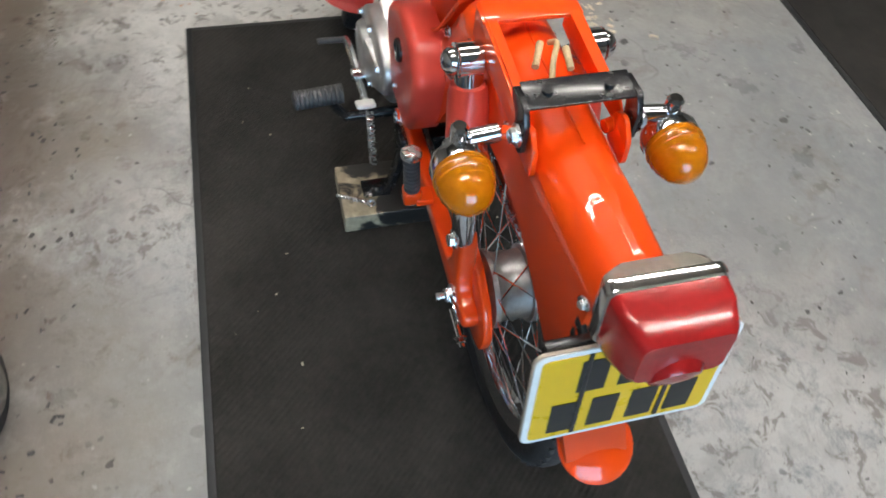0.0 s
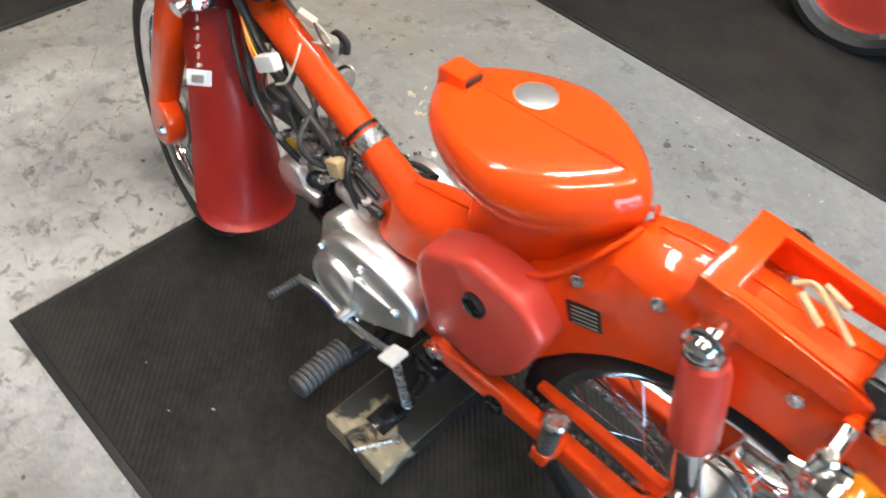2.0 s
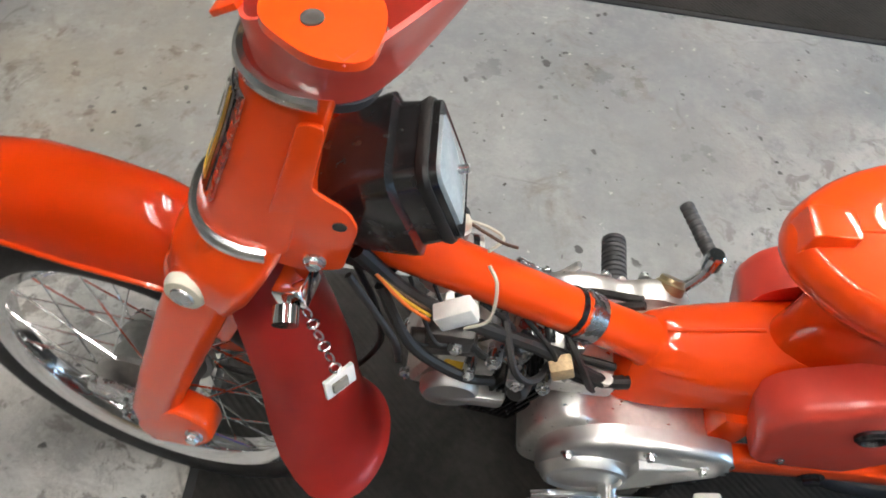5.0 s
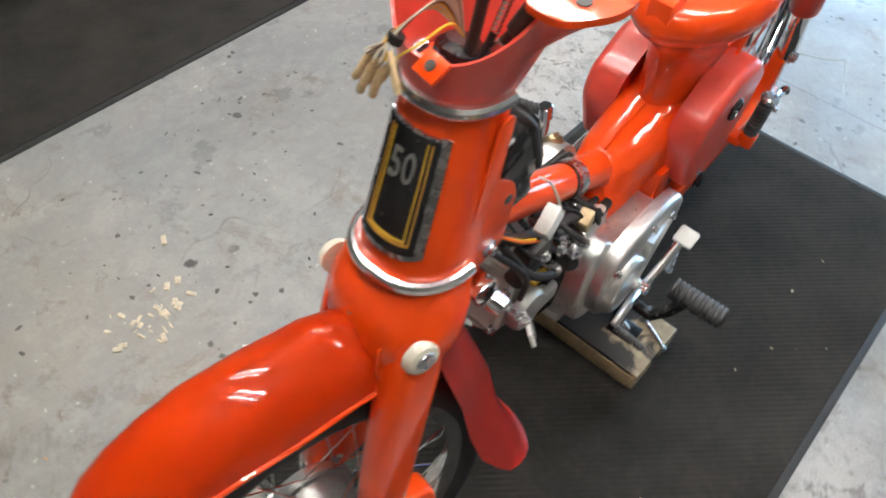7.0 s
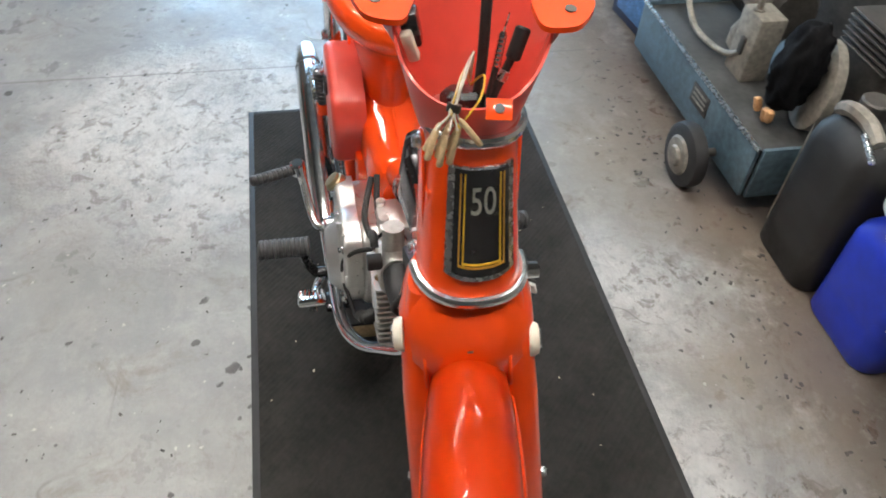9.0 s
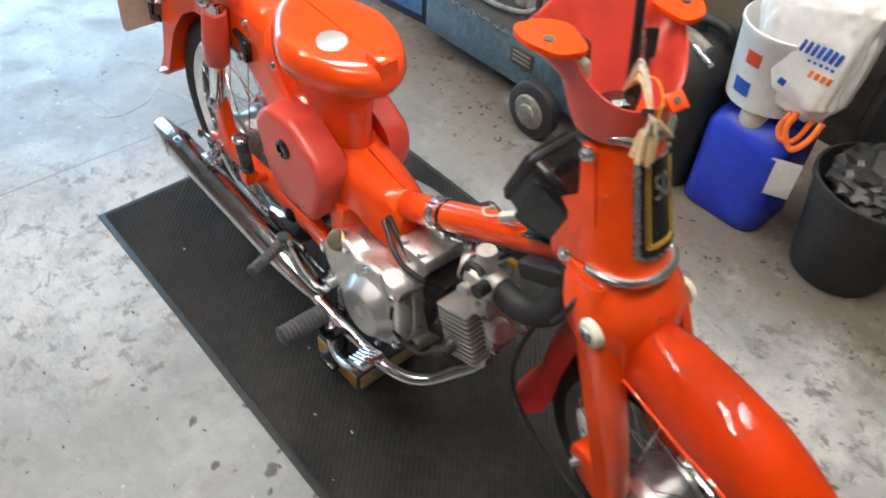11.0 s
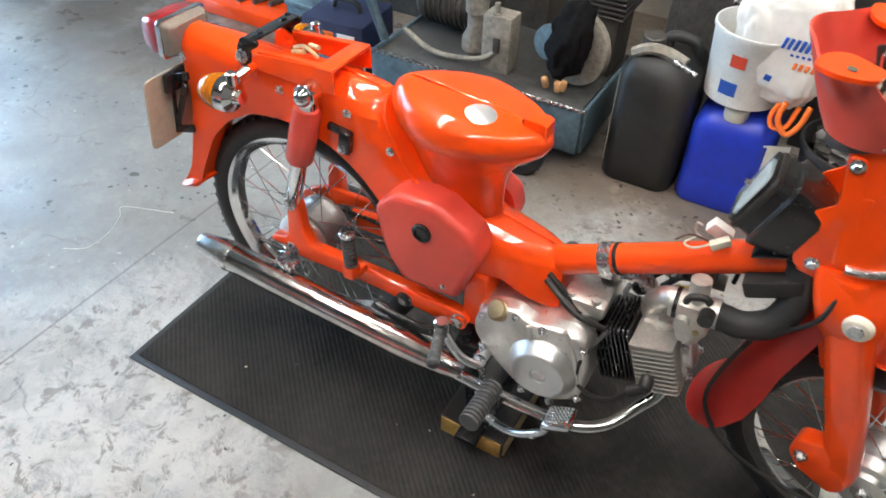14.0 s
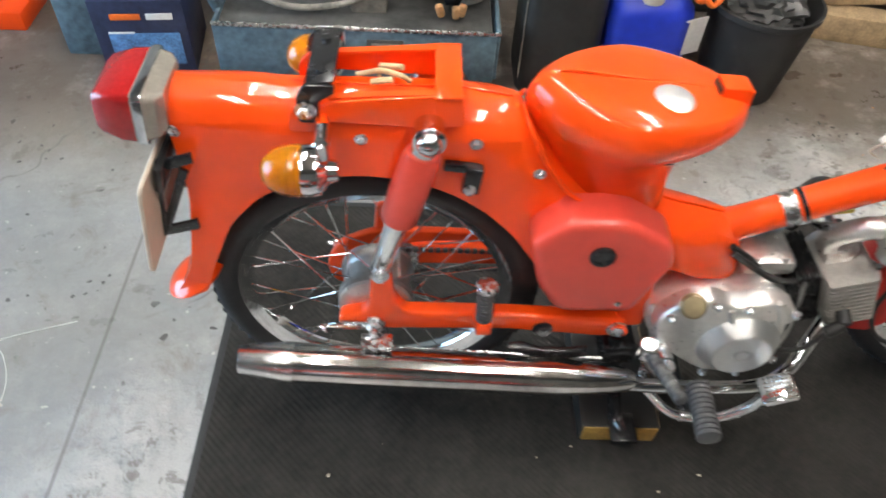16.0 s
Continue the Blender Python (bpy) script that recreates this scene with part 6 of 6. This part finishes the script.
# steel trolley with a compressor on it
tr = thing("compressor_trolley", (-0.05, 1.25, 0), "blue-grey steel trolley with an old compressor", "trolley")
part("deck", box((-0.04, 1.195, 0.232), (0.74, 0.46, 0.012), 0.003), GRIME, tr, "oily steel deck")
part("deck_skirt", box((-0.04, 0.965, 0.172), (0.76, 0.012, 0.156), 0.003), TROLLEY, tr, "folded steel skirt")
for x in (0.345, -0.415):
    part("deck_skirt", box((x, 1.195, 0.172), (0.012, 0.44, 0.156), 0.003), TROLLEY, tr)
part("deck_edge", rod((-0.42, 0.96, 0.249), (0.35, 0.96, 0.249), 0.006, seg=8), STEEL, tr)
part("maker_plate", box((0.04, 0.9575, 0.19), (0.10, 0.003, 0.06), 0.001), DARK, tr, "dull metal maker's plate")
for k in range(3):
    part("print_bar", box((0.04, 0.9555, 0.207 - 0.015 * k), (0.075, 0.002, 0.006)), GREYM, tr)
for x in (0.185,):
    w = part("wheel", lathe([(0.03, -0.022), (0.075, -0.025), (0.088, -0.018), (0.092, 0), (0.088, 0.018), (0.075, 0.025), (0.03, 0.022)], (x, 0.875, 0.088), (0, 1, 0), 36), RUBBER, tr, "solid rubber wheel")
    part("wheel_disc", lathe([(0.056, 0), (0.05, 0.006), (0.03, 0.008), (0.026, 0.016), (0.004, 0.018)], (x, 0.851, 0.088), (0, -1, 0), 28), GREYM, w, "grey steel disc")
part("axle", merge(rod((0.185, 0.87, 0.088), (0.185, 1.5, 0.088), 0.012), rod((-0.36, 1.15, 0.05), (-0.36, 1.5, 0.05), 0.012), *[box((x, 1.2, 0.115), (0.03, 0.3, 0.05), 0.003) for x in (0.24, -0.32)]), DARK, tr)
part("push_handle", pipe([(-0.42, 1.05, 0.24), (-0.48, 1.03, 0.45), (-0.50, 1.03, 0.75), (-0.50, 1.25, 0.80), (-0.48, 1.47, 0.75), (-0.42, 1.45, 0.24)], 0.016, 10), TROLLEY, tr, "bent tube handle")
part("switch_box", box((-0.01, 1.10, 0.33), (0.10, 0.08, 0.19), 0.008), GREYM, tr, "dusty switch box")
part("switch", box((-0.005, 1.057, 0.33), (0.022, 0.008, 0.05), 0.002), DARK, tr)
part("air_filter", lathe([(0.03, 0), (0.045, 0.02), (0.045, 0.06), (0.03, 0.09), (0.03, 0.14), (0.038, 0.15), (0.038, 0.2), (0.02, 0.22)], (-0.12, 1.14, 0.24), (0, 0, 1), 20), GREYM, tr, "oily pump housing")
part("pressure_valve", merge(rod((-0.02, 1.08, 0.24), (-0.02, 1.08, 0.46), 0.009), rod((-0.02, 1.08, 0.3), (-0.02, 1.08, 0.35), 0.02, bevel=0.004), rod((-0.02, 1.08, 0.41), (-0.02, 1.08, 0.43), 0.016)), GREYM, tr)
mo = part("motor", lathe([(0.03, -0.15), (0.07, -0.14), (0.085, -0.12), (0.085, 0.12), (0.07, 0.14), (0.03, 0.15)], (-0.25, 1.27, 0.345), (1, 0, 0), 28), DARK, tr, "finned electric motor")
for k in range(11):
    part("fin", lathe([(0.084, -0.1 + 0.02 * k), (0.093, -0.098 + 0.02 * k), (0.093, -0.094 + 0.02 * k), (0.084, -0.092 + 0.02 * k)], (-0.25, 1.27, 0.345), (1, 0, 0), 28), DARK, mo)
part("flywheel", lathe([(0.02, -0.02), (0.10, -0.018), (0.115, -0.012), (0.115, 0.012), (0.10, 0.018), (0.06, 0.012), (0.02, 0.02)], (0.24, 1.13, 0.36), (-0.3, -1, 0.1), 36), GREYM, tr, "grey flywheel")
part("pulley", lathe([(0.015, -0.02), (0.05, -0.02), (0.055, 0), (0.05, 0.02), (0.015, 0.025)], (0.17, 1.07, 0.385), (-0.4, -1, 0.1), 28), TROLLEY, tr)
part("hose", pipe([(-0.35, 1.06, 0.30), (-0.22, 1.04, 0.26), (-0.06, 1.05, 0.275), (0.0, 1.07, 0.33), (-0.02, 1.10, 0.42)], 0.009, 10), GREYM, tr, "grey air hose")
cyb = part("cylinder_block", box((0.25, 1.3, 0.38), (0.16, 0.16, 0.28), 0.01), DARK, tr, "finned pump block")
for k in range(6):
    part("fin", box((0.25, 1.3, 0.44 + 0.016 * k), (0.19, 0.19, 0.008), 0.003), DARK, cyb)
fl = bmesh.new()
bmesh.ops.create_icosphere(fl, subdivisions=4, radius=1)
for v in fl.verts:
    p = v.co.copy()
    n = noise.noise(p * 3) * 0.3 + noise.noise(p * 9) * 0.16
    v.co = V(0.235, 1.06, 0.41) + V(p.x * 0.065 * (1 + n) + 0.02 * p.z, p.y * 0.05 * (1 + n), p.z * 0.13 * (1 + 0.5 * n))
fleece = thing("fleece_cloth", (0.235, 1.06, 0.26), "black fluffy cloth hanging over the compressor", "cloth")
part("fleece", fl, FLEECE, fleece, "", 80)
for k, (x, z) in enumerate(((0.185, 0.272), (0.228, 0.268), (0.245, 0.275))):
    part("tan_tip", box((x, 1.03, z), (0.022, 0.02, 0.04), 0.008, 2, rot=(10, -15 + 12 * k, 0)), TAN, fleece, "tan trim")

tr.location += V(-0.028, -0.022, 0)
for piece in tr.children:
    if not piece.name.startswith(("wheel", "axle")):
        piece.location.z -= 0.03
fleece.location += V(-0.028, -0.022, -0.03)

# boxes and a red tool case beyond the trolley
bx = thing("tool_carton", (-0.68, 1.22, 0), "dark blue power tool carton with a carrying strip", "box")
part("carton", box((-0.68, 1.26, 0.115), (0.25, 0.24, 0.23), 0.004, rot=(0, 0, 6)), NAVY, bx)
part("carton_print", box((-0.66, 1.137, 0.085), (0.19, 0.003, 0.10), 0.0005, rot=(0, 0, 6)), CARDBLUE, bx)
part("orange_bar", box((-0.70, 1.1345, 0.185), (0.08, 0.003, 0.018), 0.0005, rot=(0, 0, 6)), ORANGE, bx)
part("white_bar", box((-0.61, 1.144, 0.185), (0.07, 0.003, 0.018), 0.0005, rot=(0, 0, 6)), WHITEP, bx)
for k in range(3):
    part("white_bar", box((-0.72, 1.1315, 0.135 - 0.022 * k), (0.07, 0.003, 0.009), 0.0005, rot=(0, 0, 6)), WHITEP, bx)
part("carry_strip", pipe([(-0.74, 1.26, 0.23), (-0.72, 1.26, 0.262), (-0.64, 1.26, 0.262), (-0.62, 1.26, 0.23)], 0.009, 8), BLACKP, bx)
bx.location.y -= 0.13
b2 = thing("steel_toolbox", (-0.86, 1.38, 0), "scuffed blue steel toolbox", "toolbox")
part("box_body", box((-0.88, 1.36, 0.10), (0.17, 0.26, 0.20), 0.006), TROLLEY, b2)
part("box_lid", box((-0.88, 1.36, 0.212), (0.18, 0.27, 0.022), 0.006), TROLLEY, b2)
part("lid_grip", pipe([(-0.92, 1.36, 0.223), (-0.91, 1.36, 0.25), (-0.85, 1.36, 0.25), (-0.84, 1.36, 0.223)], 0.006, 8), STEEL, b2)
b2.location += V(0.03, -0.14, 0)
b3 = thing("red_tool_tray", (-1.35, 1.35, 0), "red metal tool tray with dark tools", "tool tray")
part("tray", box((-1.35, 1.35, 0.03), (0.5, 0.3, 0.06), 0.006), PAINT, b3)
for k in range(6):
    part("tool", rod((-1.55 + 0.07 * k, 1.25 + 0.02 * (k % 3), 0.07), (-1.45 + 0.06 * k, 1.45, 0.075), 0.012), DARK, b3, "dark hand tool")
for k, (x, y, sx, sy, sz, m, nm, lb) in enumerate(((0.62, 1.75, 0.5, 0.4, 0.55, DARK, "crate", "dark crate against the wall"), (1.05, 1.65, 0.35, 0.35, 0.42, BLACKP, "crate", "black plastic crate against the wall"), (-0.55, 1.85, 0.9, 0.4, 0.6, DARK, "cabinet", "dark steel cabinet in shadow"), (-1.5, 1.9, 0.8, 0.4, 0.55, DARK, "cabinet", "dark steel cabinet in shadow"), (1.35, 2.0, 0.6, 0.35, 0.5, GREYM, "crate", "dusty crate against the wall"))):
    t = thing(nm, (x, y, 0), lb, nm)
    part("carcass", box((x, y, sz / 2), (sx, sy, sz), 0.008), m, t)
    part("front_panel", box((x, y - sy / 2 - 0.004, sz * 0.55), (sx * 0.86, 0.008, sz * 0.7), 0.003), m, t)
    part("pull", rod((x - 0.05, y - sy / 2 - 0.016, sz * 0.75), (x + 0.05, y - sy / 2 - 0.016, sz * 0.75), 0.006), STEEL, t)

# another motorcycle, of which the front wheel and a chrome pipe come into view
ob = thing("motorcycle", (0.3, -1.85, 0), "red motorcycle with a red-centred wheel, parked on a dark mat", "motorcycle")
oc = V(0.53, -1.80, 0.27)
ow = part("wheel", lathe([(0.215, -0.03), (0.235, -0.045), (0.262, -0.035), (0.27, 0), (0.262, 0.035), (0.235, 0.045), (0.215, 0.03), (0.215, -0.03)], oc, (0, 1, 0), 64, False), RUBBER, ob, "black tyre")
part("rim", lathe([(0.22, -0.032), (0.224, -0.026), (0.205, -0.015), (0.205, 0.015), (0.224, 0.026), (0.22, 0.032), (0.2, 0.02), (0.2, -0.02), (0.22, -0.032)], oc, (0, 1, 0), 64, False), CHROME, ow)
part("wheel_disc", lathe([(0.202, -0.012), (0.15, -0.02), (0.06, -0.03), (0.05, -0.05), (0.01, -0.052), (0.01, 0.05), (0.06, 0.03), (0.202, 0.012)], oc, (0, 1, 0), 48), PLASTIC, ow, "red wheel centre")
part("exhaust", lathe([(0.02, 0), (0.035, 0.1), (0.038, 0.7), (0.03, 0.78)], (-0.3, -1.70, 0.30), (1, 0, 0.02), 28), CHROME, ob, "chrome exhaust")
part("crash_bar", pipe([(0.21, -1.62, 0.25), (0.14, -1.47, 0.18), (0.06, -1.45, 0.10), (-0.06, -1.47, 0.08), (-0.16, -1.6, 0.12)], 0.011, 10), PAINT, ob, "red tube guard")
part("body", loft([rrect((x, -1.88, z), (0, 1, 0), (0, 0, 1), w, h, min(w, h) * 0.6) for x, z, w, h in ((-1.0, 0.62, 0.05, 0.05), (-0.8, 0.62, 0.1, 0.1), (-0.4, 0.6, 0.13, 0.14), (0.0, 0.62, 0.12, 0.13), (0.25, 0.66, 0.07, 0.08))]), PLASTIC, ob)
part("fork", merge(rod(oc + V(0, 0.07, 0), (0.2, -1.79, 0.75), 0.018), rod(oc + V(0, -0.07, 0), (0.2, -1.93, 0.75), 0.018), rod(oc + V(0, -0.1, 0), oc + V(0, 0.1, 0), 0.01)), CHROME, ob)
part("rear_tyre", lathe([(0.215, -0.03), (0.235, -0.045), (0.262, -0.035), (0.27, 0), (0.262, 0.035), (0.235, 0.045), (0.215, 0.03), (0.215, -0.03)], oc + V(-1.25, 0, 0), (0, 1, 0), 64, False), RUBBER, ob)
part("engine_block", box((-0.3, -1.86, 0.36), (0.4, 0.22, 0.3), 0.03), ALLOY, ob)

# crumbs, chips and a chalk line on the floor
rng = random.Random(7)


def crumbs(name, cx, cy, rx, ry, n, size, m, label):
    out = []
    for k in range(n):
        a, r = rng.uniform(0, 6.3), math.sqrt(rng.random())
        s_ = size * rng.uniform(0.4, 1.3)
        out.append(box((cx + rx * r * math.cos(a), cy + ry * r * math.sin(a), s_ * 0.10), (s_, s_ * rng.uniform(0.2, 0.7), s_ * 0.20), s_ * 0.05, 1, rot=(0, 0, rng.uniform(0, 180))))
    return solid(name, merge(*out), m, label, "debris", kind="stuff", smooth=0)


crumbs("sawdust", CHIPS[0], CHIPS[1], 0.10, 0.09, 30, 0.017, SHAV, "cream wood shavings on the concrete floor")
crumbs("grit", 0.3, -0.75, 0.9, 0.35, 120, 0.007, DARK, "scattered dark grit on the concrete floor")
crumbs("grit", 1.5, 0.2, 0.3, 0.8, 80, 0.008, TAN, "scattered brown grit on the concrete floor")
crumbs("grit", 0.4, 0.85, 1.0, 0.12, 160, 0.011, DARK, "rust and dirt swept along the cans")
crumbs("lint", 0.4, -0.2, 0.7, 0.1, 9, 0.005, SHAV, "pale lint specks").location.z = 0.0092
crumbs("lint", 0.5, 0.4, 0.6, 0.12, 9, 0.006, SHAV, "pale lint specks on the mat").location.z = 0.0092
solid("chalk_line", pipe([(x, y, 0.0006) for x, y in CHALK], 0.0007, 6), WHITEP, "thin white scribbled line on the floor", "chalk mark", "structure")
solid("thread", pipe([(1.030, -0.428, 0.0012), (1.0, -0.41, 0.0012), (0.972, -0.388, 0.0012), (0.946, -0.36, 0.0012)], 0.0011, 6), WHITEP, "thin white thread lying on the concrete", "thread")
solid("thread", pipe([(1.030, -0.428, 0.0012), (1.017, -0.41, 0.0012), (1.0, -0.386, 0.0012), (0.988, -0.366, 0.0012)], 0.0016, 6), WHITEP, "pale shred lying on the concrete", "thread")
solid("wood_chip", box((0.980, -0.760, 0.004), (0.026, 0.012, 0.008), 0.003, rot=(0, 0, 60)), SHAV, "pale yellow wood chip on the concrete", "wood chip")
